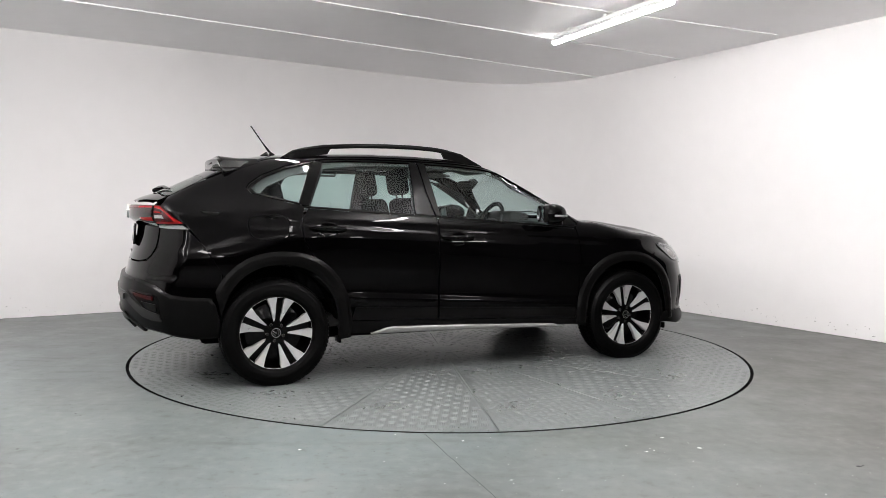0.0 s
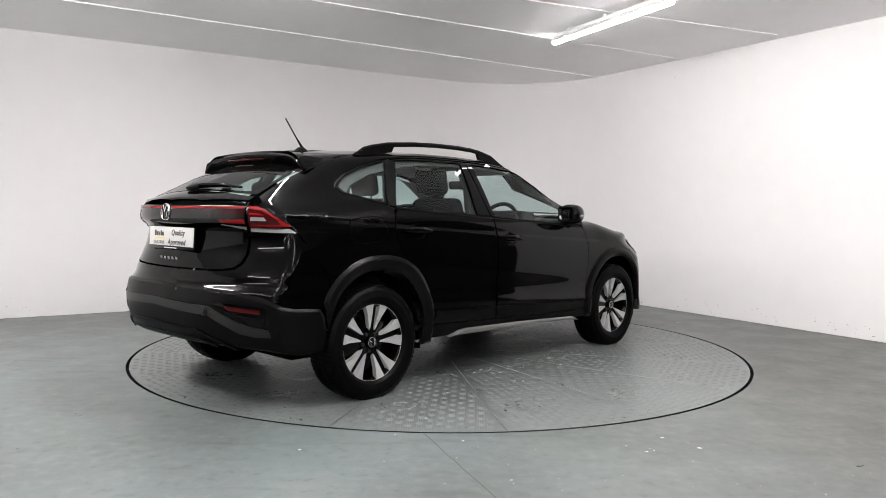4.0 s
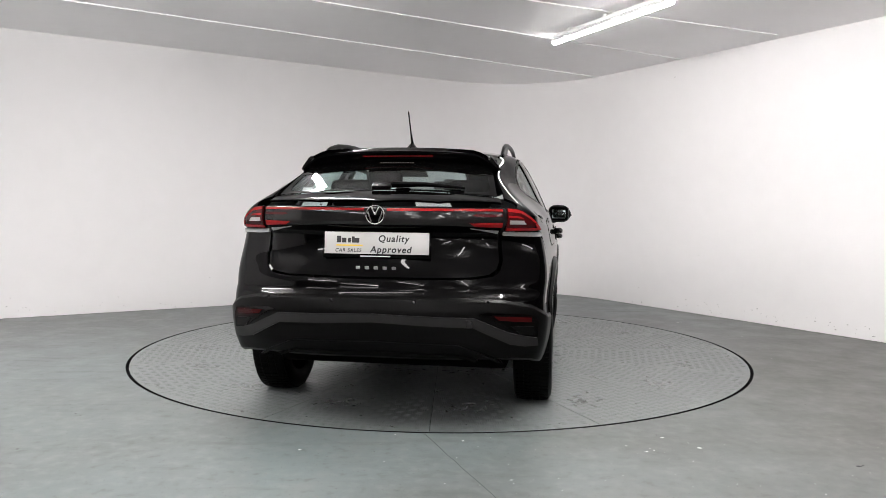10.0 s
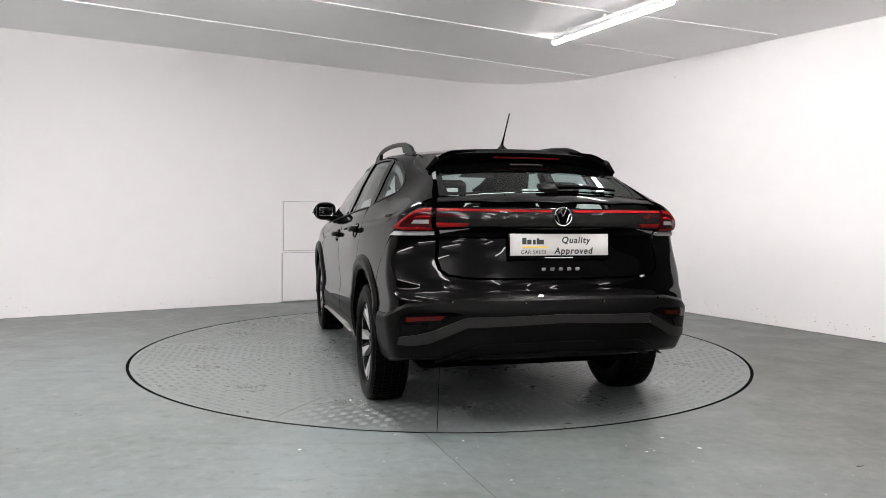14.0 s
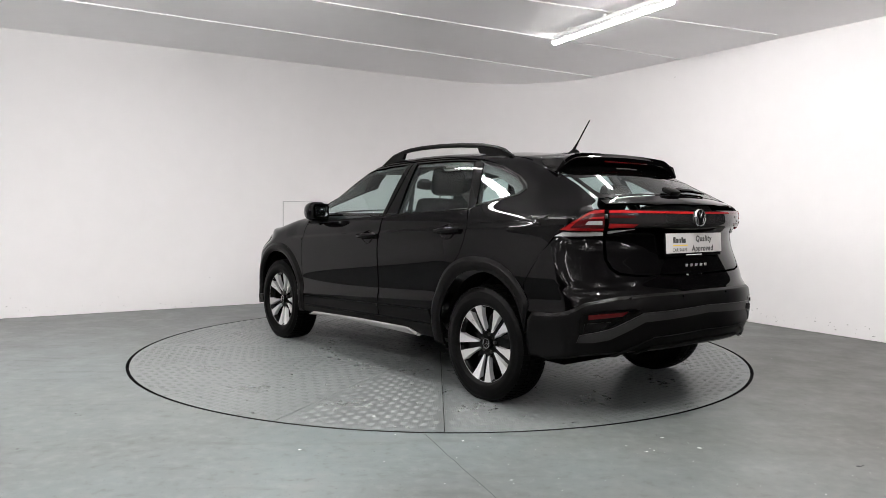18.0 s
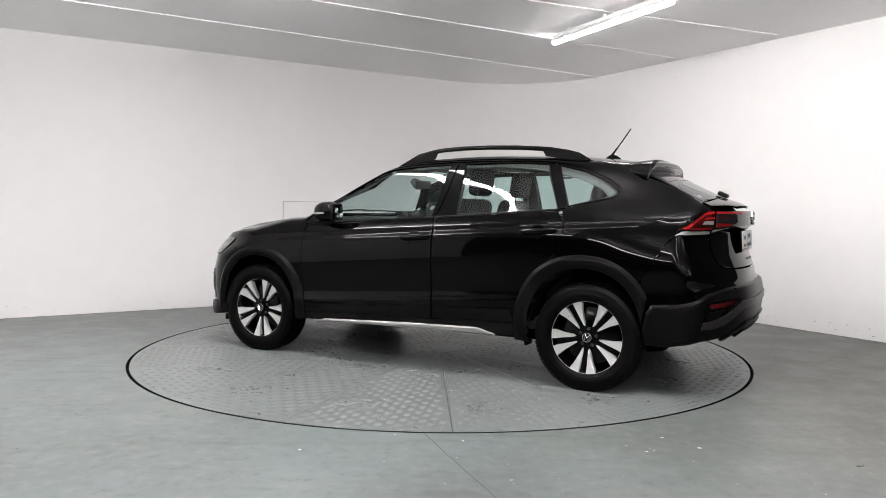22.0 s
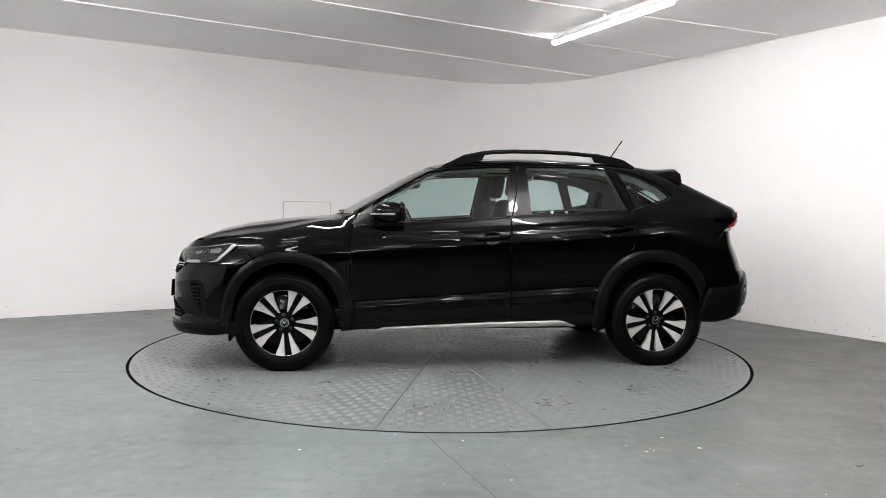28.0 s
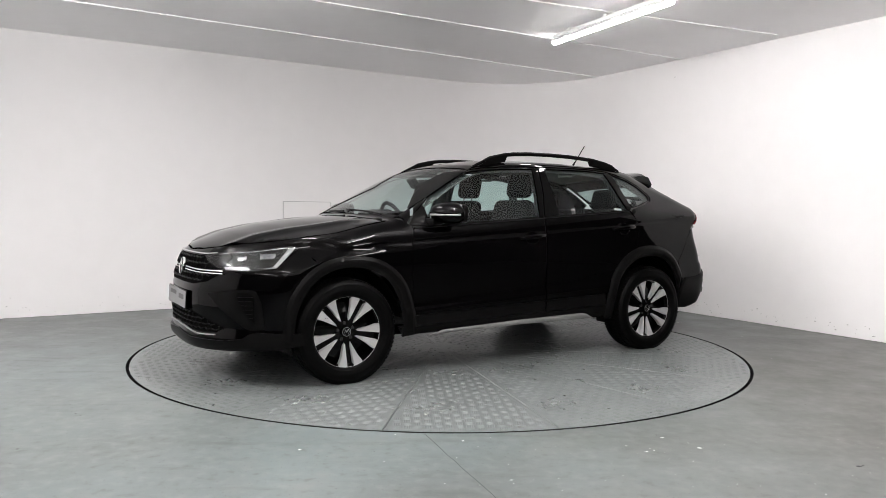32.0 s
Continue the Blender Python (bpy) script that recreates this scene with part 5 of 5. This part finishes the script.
for s, door in ((1, front_doors[0]), (-1, front_doors[1])):
    bm = mirror_body()
    if s < 0:
        bmesh.ops.transform(bm, matrix=Matrix.Diagonal((1, -1, 1, 1)), verts=bm.verts)
    mir = part("door_mirror", bm, "paint", door, "gloss black door mirror", angle=70)
    part("mirror_glass", box(0.004, 0.128, 0.090, (0.519, s * 0.880, 1.052), (0, 0, s * 12), 0.02, 3), "mirror", mir, "mirror glass")
    part("mirror_rim", box(0.014, 0.152, 0.116, (0.527, s * 0.880, 1.052), (0, 0, s * 12), 0.024, 3), "plastic", mir)
    sig = [(0.713 - 0.15 * t ** 2.8, s * (0.850 + 0.126 * t), 1.041) for t in (0.0, 0.2, 0.4, 0.6, 0.8, 1.0)]
    part("turn_signal", rod(sig, 0.0065, 8), "drl", mir, "clear turn signal strip")
    part("mirror_foot", box(0.10, 0.10, 0.045, (0.665, s * 0.800, 0.995), (0, 0, s * 20), 0.014), "plastic", mir)

# -- door handles
for doors, x0, z0 in ((front_doors, -0.100, 0.888), (rear_doors, -0.965, 0.948)):
    for s, door in ((1, doors[0]), (-1, doors[1])):
        p, n = at_skin("side", x0, z0, 0.0)
        cup = lathe([(0.046, -0.002), (0.044, 0.003), (0.034, 0.001), (0.0, -0.003)], 28)
        bmesh.ops.transform(cup, matrix=Matrix.Translation((x0 + 0.0, s * (p.y + 0.0015), z0 - 0.004)) @ Matrix.Diagonal((1.3, s, 0.85, 1)), verts=cup.verts)
        part("handle_cup", cup, "gloss", door)
        oval = []
        for i in range(29):
            a = 2 * math.pi * i / 28
            ox, oz = x0 + 0.062 * math.cos(a), z0 - 0.004 + 0.043 * math.sin(a)
            oval.append((ox, s * (at_skin("side", ox, oz, 0.0)[0].y + 0.0005), oz))
        part("handle_rim", rod(oval, 0.0042, 8), "paint", door)
        grip = [(x0 + 0.105, s * (p.y + 0.006), z0 - 0.003), (x0 + 0.085, s * (p.y + 0.026), z0 - 0.001), (x0, s * (p.y + 0.034), z0 + 0.004), (x0 - 0.085, s * (p.y + 0.026), z0 + 0.009), (x0 - 0.112, s * (p.y + 0.006), z0 + 0.011)]
        part("handle", rod(grip, [0.011, 0.014, 0.015, 0.014, 0.011], 10, flat=1.15), "paint", door, "gloss black door handle")

# -- fuel flap (right side), wing badge
panel("fuel_flap", round_off([(-1.440, 1.010), (-1.262, 1.032), (-1.215, 1.015), (-1.190, 0.945), (-1.212, 0.893), (-1.385, 0.882), (-1.432, 0.915)], 0.035), "side", "paint", side=-1, off=0.0015, lip=0.004, gap=0.0)
flapgap = round_off([(-1.445, 1.015), (-1.260, 1.037), (-1.211, 1.019), (-1.185, 0.945), (-1.209, 0.889), (-1.387, 0.877), (-1.437, 0.913)], 0.035)
panel("fuel_flap_gap", flapgap, "side", "under", side=-1, off=0.0006, lip=0.002, gap=0.0)
pair("wing_badge", [(1.040, 0.862), (1.022, 0.842), (0.95, 0.829), (0.85, 0.822), (0.85, 0.838), (0.95, 0.852)], "side", "gloss", "gloss black wing inlay", off=0.003, lip=0.004, gb=0.008)

# -- head lamps
heads = pair("head_lamp", [(0.330, 0.770), (0.345, 0.783), (0.47, 0.799), (0.66, 0.818), (0.80, 0.842), (0.86, 0.846), (0.897, 0.834), (0.825, 0.753), (0.785, 0.712), (0.70, 0.700), (0.509, 0.689), (0.380, 0.735)], "nose", "lamp_band", "head lamp with clear cover",
             off=0.003, lip=0.012, gb=0.012)
for poly, mat in (([(0.53, 0.778), (0.64, 0.790), (0.643, 0.757), (0.56, 0.750)], "reflector"), ([(0.668, 0.796), (0.79, 0.808), (0.776, 0.766), (0.672, 0.759)], "reflector"),
                  ([(0.50, 0.716), (0.635, 0.724), (0.665, 0.706), (0.62, 0.698), (0.515, 0.697)], "drl"), ([(0.845, 0.836), (0.882, 0.832), (0.797, 0.714), (0.73, 0.708), (0.735, 0.716), (0.775, 0.724)], "drl"),
                  ([(0.46, 0.794), (0.66, 0.811), (0.83, 0.838), (0.84, 0.830), (0.66, 0.804), (0.46, 0.788)], "chrome")):
    pair("lamp_unit", poly, "nose", mat, "", heads, off=0.002 if mat == "reflector" else 0.007, lip=0.005, gb=0.008, ga=0.012, bulge=0.008 if mat == "reflector" else 0.0, bevel=0.022)
pair("lamp_cover", [(0.332, 0.770), (0.347, 0.782), (0.47, 0.797), (0.66, 0.816), (0.80, 0.840), (0.86, 0.844), (0.894, 0.834), (0.823, 0.754), (0.783, 0.714), (0.70, 0.702), (0.509, 0.691), (0.382, 0.735)], "nose", "clear", "clear lamp cover", heads,
     off=0.012, lip=0.003, gb=0.02)

# -- grille, intakes, front plate
grille = panel("grille", both([(0, 0.778), (0.30, 0.777), (0.378, 0.736), (0.505, 0.686), (0.394, 0.624), (0.26, 0.600), (0, 0.600)], "nose"), "nose", "under", front_bumper, label="black honeycomb grille", off=0.003, lip=0.006, gb=0.012)
panel("grille_trim", both([(0, 0.788), (0.32, 0.788), (0.42, 0.797), (0.42, 0.791), (0.33, 0.781), (0, 0.781)], "nose"), "nose", "chrome", front_bumper, label="chrome line", off=0.008, lip=0.006, gap=0.0, gb=0.003)
for z0, z1 in ((0.697, 0.690), (0.681, 0.675)):
    pair("grille_trim", [(0.075, z0), (0.30, z0 - 0.004), (0.500, z0 - 0.002), (0.505, z1 - 0.002), (0.30, z1 - 0.004), (0.075, z1)], "nose", "chrome", "chrome line", (front_bumper, front_bumper), off=0.012, lip=0.010, gap=0.0, gb=0.003)


def honeycomb(name, poly, skip, w, h, parent):
    """A net of six-sided cells over a part of the nose, as thin raised ribs in one mesh."""
    bm = bmesh.new()
    poly = shrink(poly, 0.008)
    xs, zs = [p[0] for p in poly], [p[1] for p in poly]
    done, ends = set(), []
    for r in range(int((max(zs) - min(zs)) / (h * 0.75)) + 2):
        for k in range(int((max(xs) - min(xs)) / w) + 2):
            cx, cz = min(xs) + (k + 0.5 * (r % 2)) * w, min(zs) + r * h * 0.75
            ring = [(cx + dx * w, cz + dz * h) for dx, dz in ((0, 0.5), (0.5, 0.25), (0.5, -0.25), (0, -0.5), (-0.5, -0.25), (-0.5, 0.25))]
            for (ax, az), (bx, bz) in zip(ring, ring[1:] + ring[:1]):
                mx, mz = (ax + bx) / 2, (az + bz) / 2
                key = (round(mx * 500), round(mz * 500))
                if key in done or skip(mz) or not in_poly(np.array([mx]), np.array([mz]), poly)[0]:
                    continue
                done.add(key)
                ends += [(ax, az), (bx, bz)]
    p, n = cast("nose", [e[0] for e in ends], [e[1] for e in ends])
    p = p + n * 0.0075
    for a, b in zip(p[::2], p[1::2]):
        rod([a, b], 0.0038, 5, bm)
    net = part(name, bm, "plastic", parent, angle=80)
    return tagged(net, "black plastic honeycomb net", kind="stuff")


honeycomb("honeycomb", both([(0, 0.774), (0.30, 0.774), (0.378, 0.733), (0.49, 0.686), (0.394, 0.628), (0.26, 0.604), (0, 0.604)], "nose"), lambda z: 0.672 < z < 0.702, 0.052, 0.044, grille)
p, n = at_skin("nose", 0.0, 0.690, 0.014)
badge(p, (1, 0, 0.18), 0.056, front_bumper)
low = panel("lower_grille", both([(0, 0.452), (0.22, 0.448), (0.378, 0.412), (0.527, 0.356), (0.466, 0.323), (0.322, 0.316), (0, 0.340)], "nose"), "nose", "under", front_bumper, label="black lower air intake", off=0.004, lip=0.006, gb=0.012)
honeycomb("honeycomb", both([(0, 0.450), (0.22, 0.446), (0.378, 0.410), (0.515, 0.356), (0.466, 0.325), (0.322, 0.318), (0, 0.342)], "nose"), lambda z: False, 0.052, 0.040, low)
panel("lower_trim", both([(0, 0.334), (0.16, 0.330), (0.322, 0.310), (0.47, 0.316), (0.47, 0.309), (0.322, 0.302), (0.16, 0.322), (0, 0.326)], "nose"), "nose", "silver", front_bumper, label="silver line", off=0.010, lip=0.008, gap=0.0, gb=0.004)
panel("chin", both([(0, 0.300), (0.26, 0.280), (0.535, 0.286), (0.63, 0.304), (0.67, 0.335), (0.72, 0.342), (0.92, 0.335), (0.94, 0.262), (0.78, 0.238), (0.5, 0.225), (0, 0.214)], "nose"), "nose", "plastic", front_bumper, label="charcoal plastic chin", off=0.012, lip=0.02, gb=0.012)
pair("intake_surround", round_off([(0.40, 0.560), (0.60, 0.592), (0.70, 0.590), (0.735, 0.50), (0.745, 0.355), (0.66, 0.345), (0.585, 0.40), (0.50, 0.47)], 0.02), "nose", "plastic", "charcoal plastic intake surround", (front_bumper, front_bumper), off=0.002, lip=0.004, gb=0.012)
scoops = pair("side_intake", [(0.600, 0.575), (0.665, 0.575), (0.690, 0.525), (0.692, 0.390), (0.661, 0.424), (0.604, 0.520), (0.592, 0.553)], "nose", "under", "black side intake", (front_bumper, front_bumper), off=0.004, lip=0.006, gb=0.01)
for k in range(6):
    z = 0.545 - 0.024 * k
    a0 = (0.601, 0.609, 0.623, 0.637, 0.651, 0.666)[k]
    pair("intake_slat", [(a0, z), (0.687, z + 0.004), (0.687, z - 0.004), (a0, z - 0.004)], "nose", "plastic", "", scoops, off=0.010, lip=0.008, gap=0.0, gb=0.003, ga=0.02)
fp = part("front_plate", box(0.012, 0.535, 0.118, (2.112, 0, 0.497), (0, -3, 0), 0.003), "gloss", front_bumper, "black plate holder")
part("plate_face", box(0.003, 0.520, 0.104, (2.1195, 0, 0.498), (0, -3, 0), 0.001, 1), "sign_grey", fp, "white dealer plate")
for y, w, h, z in ((0.14, 0.14, 0.03, 0.51), (0.14, 0.12, 0.015, 0.475), (-0.10, 0.18, 0.026, 0.52), (-0.10, 0.22, 0.026, 0.475)):
    part("print_bar", box(0.001, w, h, (2.1215, y, z), (0, -3, 0), 0.0003, 1), "ink", fp)

# -- bonnet wipers
for y0, y1, x0, x1 in ((0.52, -0.06, 0.905, 0.905), (-0.05, -0.55, 0.93, 0.875)):
    a, b = at_skin("top", x0, y0, 0.006)[0], at_skin("top", x1, y1, 0.005)[0]
    part("front_wiper", rod([a, (a + b) / 2 + Vector((-0.01, 0, 0.004)), b], [0.007, 0.006, 0.004], 8), "plastic", car)


# -- cabin
def seat(x, y, rear=False):
    back = part("seat_back", box(0.13, 0.50, 0.60, (x - 0.26, y, 0.86), (0, -14, 0), 0.05, 3, taper=0.86), "cloth", car, "dark cloth seat")
    part("seat_cushion", box(0.50, 0.51, 0.16, (x, y, 0.58), (0, -6, 0), 0.05, 3), "cloth", back)
    part("headrest", box(0.095, 0.26, 0.19, (x - 0.375, y, 1.265), (0, -10, 0), 0.042, 4), "cloth", back)
    for d in (-0.06, 0.06):
        part("headrest_rod", rod([(x - 0.345, y + d, 1.12), (x - 0.370, y + d, 1.22)], 0.006, 6), "chrome", back)


seat(0.02, 0.36)
seat(0.02, -0.36)
bench = part("rear_bench", box(0.15, 1.24, 0.56, (-1.10, 0, 0.82), (0, -20, 0), 0.05, 3, taper=0.93), "cloth", car, "dark cloth rear bench")
part("bench_cushion", box(0.48, 1.28, 0.17, (-0.82, 0, 0.58), (0, -5, 0), 0.05, 3), "cloth", bench)
for y in (0.36, -0.36):
    part("headrest", box(0.09, 0.25, 0.17, (-1.215, y, 1.165), (0, -14, 0), 0.04, 4), "cloth", bench)
    for d in (-0.05, 0.05):
        part("headrest_rod", rod([(-1.19, y + d, 1.05), (-1.21, y + d, 1.13)], 0.005, 6), "chrome", bench)
dash = part("dashboard", box(0.42, 1.36, 0.26, (0.70, 0, 0.86), (0, 6, 0), 0.06, 3), "cabin", car)
part("dash_top", box(0.50, 1.28, 0.05, (0.72, 0, 0.975), (0, -3, 0), 0.02, 3), "cabin", dash)
part("cluster_hood", box(0.16, 0.36, 0.09, (0.53, -0.36, 1.02), (0, 8, 0), 0.03, 3), "cabin", dash)
part("centre_screen", box(0.02, 0.24, 0.14, (0.49, 0.0, 0.99), (0, 12, 0), 0.008), "gloss", dash)
ringv = []
for i in range(28):
    a = 2 * math.pi * i / 28
    ringv.append((0.0, 0.178 * math.cos(a), 0.178 * math.sin(a)))
sw = rod(ringv + [ringv[0]], 0.016, 8)
bmesh.ops.transform(sw, matrix=pose(0.36, -0.36, 0.96, 0, 24, 0), verts=sw.verts)
wheel_ring = part("steering_wheel", sw, "cabin", car)
part("steering_hub", box(0.06, 0.15, 0.12, (0.375, -0.36, 0.955), (0, 24, 0), 0.03, 3), "cabin", wheel_ring)
for d in (-1, 1):
    part("steering_spoke", box(0.02, 0.10, 0.03, (0.37, -0.36 + d * 0.11, 0.96), (0, 24, 0), 0.006), "cabin", wheel_ring)
part("interior_mirror", box(0.03, 0.24, 0.065, (0.335, 0.0, 1.268), (0, -10, 0), 0.014, 3), "cabin", car)
part("mirror_stalk", box(0.05, 0.09, 0.09, (0.385, 0, 1.275), (0, 40, 0), 0.015), "cabin", car)
part("parcel_shelf", box(0.48, 1.08, 0.02, (-1.50, 0, 1.045), bevel=0.006), "cabin", car)
part("console", box(0.9, 0.20, 0.28, (0.15, 0, 0.54), bevel=0.04), "cabin", car)
for s in (1, -1):
    part("sun_visor", box(0.14, 0.36, 0.015, (0.20, s * 0.33, 1.355), (0, 14, 0), 0.006), "headliner", car)
    part("seat_belt", rod([(-0.29, s * 0.66, 0.50), (-0.30, s * 0.665, 0.9), (-0.30, s * 0.62, 1.27)], 0.016, 6), "cabin", car)
    part("grab_handle", rod([(-0.55, s * 0.57, 1.36), (-0.57, s * 0.55, 1.335), (-0.70, s * 0.55, 1.335), (-0.72, s * 0.57, 1.36)], 0.010, 6), "headliner", car)

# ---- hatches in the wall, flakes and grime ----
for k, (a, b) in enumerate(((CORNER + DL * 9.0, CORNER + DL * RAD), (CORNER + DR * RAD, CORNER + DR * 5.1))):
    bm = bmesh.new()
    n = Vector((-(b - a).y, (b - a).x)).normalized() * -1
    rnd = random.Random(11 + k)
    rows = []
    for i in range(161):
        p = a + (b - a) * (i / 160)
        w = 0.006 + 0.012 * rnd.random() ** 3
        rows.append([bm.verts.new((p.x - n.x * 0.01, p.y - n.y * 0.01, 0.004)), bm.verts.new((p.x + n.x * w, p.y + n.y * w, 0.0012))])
    for p, q in zip(rows, rows[1:]):
        bm.faces.new((p[0], p[1], q[1], q[0]))
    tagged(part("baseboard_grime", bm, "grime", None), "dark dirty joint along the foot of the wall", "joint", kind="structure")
DLv, N_WALL = Vector((DL.x, DL.y, 0)), Vector((-DL.y, DL.x, 0))
if N_WALL.y > 0:
    N_WALL = -N_WALL
ANG = math.degrees(math.atan2(DL.y, DL.x))


def hatch(s0, s1, z0, z1, label):
    c = Vector((CORNER.x, CORNER.y, 0)) + DLv * ((s0 + s1) / 2) + N_WALL * 0.003
    h = thing("wall_hatch", label, "hatch", "wall hatches", pose(c.x, c.y, (z0 + z1) / 2, 0, 0, ANG))
    part("hatch_panel", box(s1 - s0 - 0.012, 0.008, z1 - z0 - 0.012, bevel=0.0015, seg=1), "wall", h)
    # grey strips put the shade of the hatch joints into colour
    for sx, sz, px, pz in ((s1 - s0, 0.004, 0, (z1 - z0) / 2), (0.0045, z1 - z0, (s1 - s0) / 2, 0), (0.003, z1 - z0, -(s1 - s0) / 2, 0), (s1 - s0, 0.004, 0, -(z1 - z0) / 2)):
        part("hatch_joint", box(sx, 0.007, sz, (px, 0, pz)), "joint_shade", h, "grey strip coloured as the shadow gap")
    return h


hatch(2.975, 3.556, 0.590, 1.150, "square white painted hatch flush in the wall")
hatch(2.962, 3.570, 0.010, 0.566, "square white painted hatch above the floor, its foot scuffed")


def flakes(name, spots, mat, label, category):
    """Small torn chips lying flat, one mesh."""
    verts, faces = [], []
    rnd = random.Random(5)
    for x, y, z, r in spots:
        n = rnd.choice((5, 6, 7))
        b = len(verts)
        a0, st = rnd.random() * 6, rnd.uniform(0.4, 1.0)
        r *= 0.72
        verts += [(x + r * rnd.uniform(0.6, 1.2) * math.cos(a0 + 6.283 * k / n), y + r * st * rnd.uniform(0.6, 1.2) * math.sin(a0 + 6.283 * k / n), z + rnd.uniform(0.0008, 0.0022)) for k in range(n)]
        faces.append(tuple(range(b, b + n)))
    return tagged(mesh(name, verts, faces, mat, None, smooth=False), label, category, kind="stuff")


rnd = random.Random(3)
spots = [(-0.62, -2.54, 0, 0.016), (1.06, -2.31, 0, 0.018), (1.19, -2.46, 0, 0.017), (0.05, -2.26, 0, 0.010), (0.11, -2.39, 0, 0.012), (0.86, -2.44, 0, 0.009), (0.93, -2.52, 0, 0.012), (0.97, -2.50, 0, 0.008), (2.32, 1.44, 0, 0.022), (2.36, 1.46, 0, 0.018), (0.29, -2.89, 0, 0.012),
         (0.96, -2.47, 0, 0.007), (-0.21, -2.30, 0, 0.007), (2.62, 0.62, 0, 0.012), (2.45, -0.35, 0, 0.012)]
for _ in range(70):
    x, y = rnd.uniform(-0.3, 2.2), rnd.uniform(-3.2, -2.3)
    spots.append((x, y, 0, rnd.uniform(0.0015, 0.005)))
spots = [s for s in spots if math.hypot(s[0], s[1]) > 2.3]
flakes("paint_flakes", spots, "dust", "small white paint flakes scattered on the floor", "flakes")
dirt = [(1.79, -2.69, 0, 0.022), (1.81, -2.68, 0, 0.012), (-1.88, -2.00, 0, 0.010), (-1.86, -2.57, 0, 0.010), (-1.84, -2.03, 0, 0.008)]
for _ in range(160):
    x, y = rnd.uniform(-4.0, 4.0), rnd.uniform(-3.2, 2.0)
    dirt.append((x, y, 0, rnd.uniform(0.002, 0.007)))
dirt = [s for s in dirt if math.hypot(s[0], s[1]) > 2.3]
for k in range(150):
    t = rnd.random()
    p = CORNER + (DL if rnd.random() < 0.5 else DR) * (1.35 + 4.5 * t)
    inward = Vector((-0.2, -1.0))
    p = p + inward * rnd.uniform(0.0, 0.05)
    dirt.append((p.x, p.y, 0, rnd.uniform(0.004, 0.014)))
flakes("floor_dirt", dirt, "grime", "dark crumbs and dirt along the wall foot and floor", "dirt")


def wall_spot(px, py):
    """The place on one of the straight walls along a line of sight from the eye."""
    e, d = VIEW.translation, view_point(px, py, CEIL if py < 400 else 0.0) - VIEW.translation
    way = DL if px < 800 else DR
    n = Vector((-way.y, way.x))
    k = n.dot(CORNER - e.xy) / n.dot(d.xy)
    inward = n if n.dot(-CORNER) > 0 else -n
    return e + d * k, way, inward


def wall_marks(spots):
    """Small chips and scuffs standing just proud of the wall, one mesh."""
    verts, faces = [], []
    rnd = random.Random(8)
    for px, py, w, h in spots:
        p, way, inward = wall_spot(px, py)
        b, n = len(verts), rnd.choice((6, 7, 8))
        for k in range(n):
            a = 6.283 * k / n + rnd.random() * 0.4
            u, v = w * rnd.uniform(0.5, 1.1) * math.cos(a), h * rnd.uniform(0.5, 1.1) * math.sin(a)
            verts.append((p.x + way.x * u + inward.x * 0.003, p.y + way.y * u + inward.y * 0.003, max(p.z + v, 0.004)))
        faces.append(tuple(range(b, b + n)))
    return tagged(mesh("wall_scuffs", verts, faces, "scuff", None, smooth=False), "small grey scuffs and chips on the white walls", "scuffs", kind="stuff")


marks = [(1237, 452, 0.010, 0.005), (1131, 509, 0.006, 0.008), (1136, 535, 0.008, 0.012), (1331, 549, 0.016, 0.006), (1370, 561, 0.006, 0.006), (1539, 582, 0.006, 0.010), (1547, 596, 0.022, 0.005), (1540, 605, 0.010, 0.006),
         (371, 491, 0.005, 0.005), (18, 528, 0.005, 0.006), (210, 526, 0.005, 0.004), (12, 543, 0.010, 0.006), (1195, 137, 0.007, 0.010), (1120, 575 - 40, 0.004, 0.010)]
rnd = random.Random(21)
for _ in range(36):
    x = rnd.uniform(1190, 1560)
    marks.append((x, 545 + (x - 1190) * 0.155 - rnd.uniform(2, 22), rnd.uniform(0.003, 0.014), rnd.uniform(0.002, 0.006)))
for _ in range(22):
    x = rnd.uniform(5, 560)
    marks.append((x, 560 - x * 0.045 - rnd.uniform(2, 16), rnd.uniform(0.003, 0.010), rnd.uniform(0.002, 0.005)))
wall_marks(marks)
# a fine crack in the floor
a, b = Vector((-0.074, -2.281, 0)), Vector((0.260, -3.212, 0))
bm = bmesh.new()
rows = []
for i in range(13):
    p = a.lerp(b, i / 12) + Vector((rnd.uniform(-0.004, 0.004), 0, 0))
    rows.append([bm.verts.new((p.x - 0.0022, p.y, 0.0012)), bm.verts.new((p.x + 0.0022, p.y, 0.0012))])
for p, q in zip(rows, rows[1:]):
    bm.faces.new((p[0], p[1], q[1], q[0]))
tagged(part("floor_crack", bm, "grime_floor", None), "fine dark crack across the painted floor", "crack", kind="structure")


# the clear panes cast no shadow
for o in car.children_recursive:
    if o.name.split(".")[0] in ("window_pane", "quarter_window", "windscreen", "rear_window", "lamp_cover"):
        o.visible_shadow = False


# ---- what moves: the turntable turns at one speed and carries the car ----
def motions():
    rows_t, rows_c = [], []
    for k in range(33):
        a = SPIN0 + SPIN * k
        m = pose(0, 0, 0, 0, 0, a)
        rows_t.append((float(k), m))
        rows_c.append((float(k), m @ pose(-0.146, -0.0233, 0.0015)))
    walk(table_ob, rows_t)
    walk(car, rows_c)


motions()
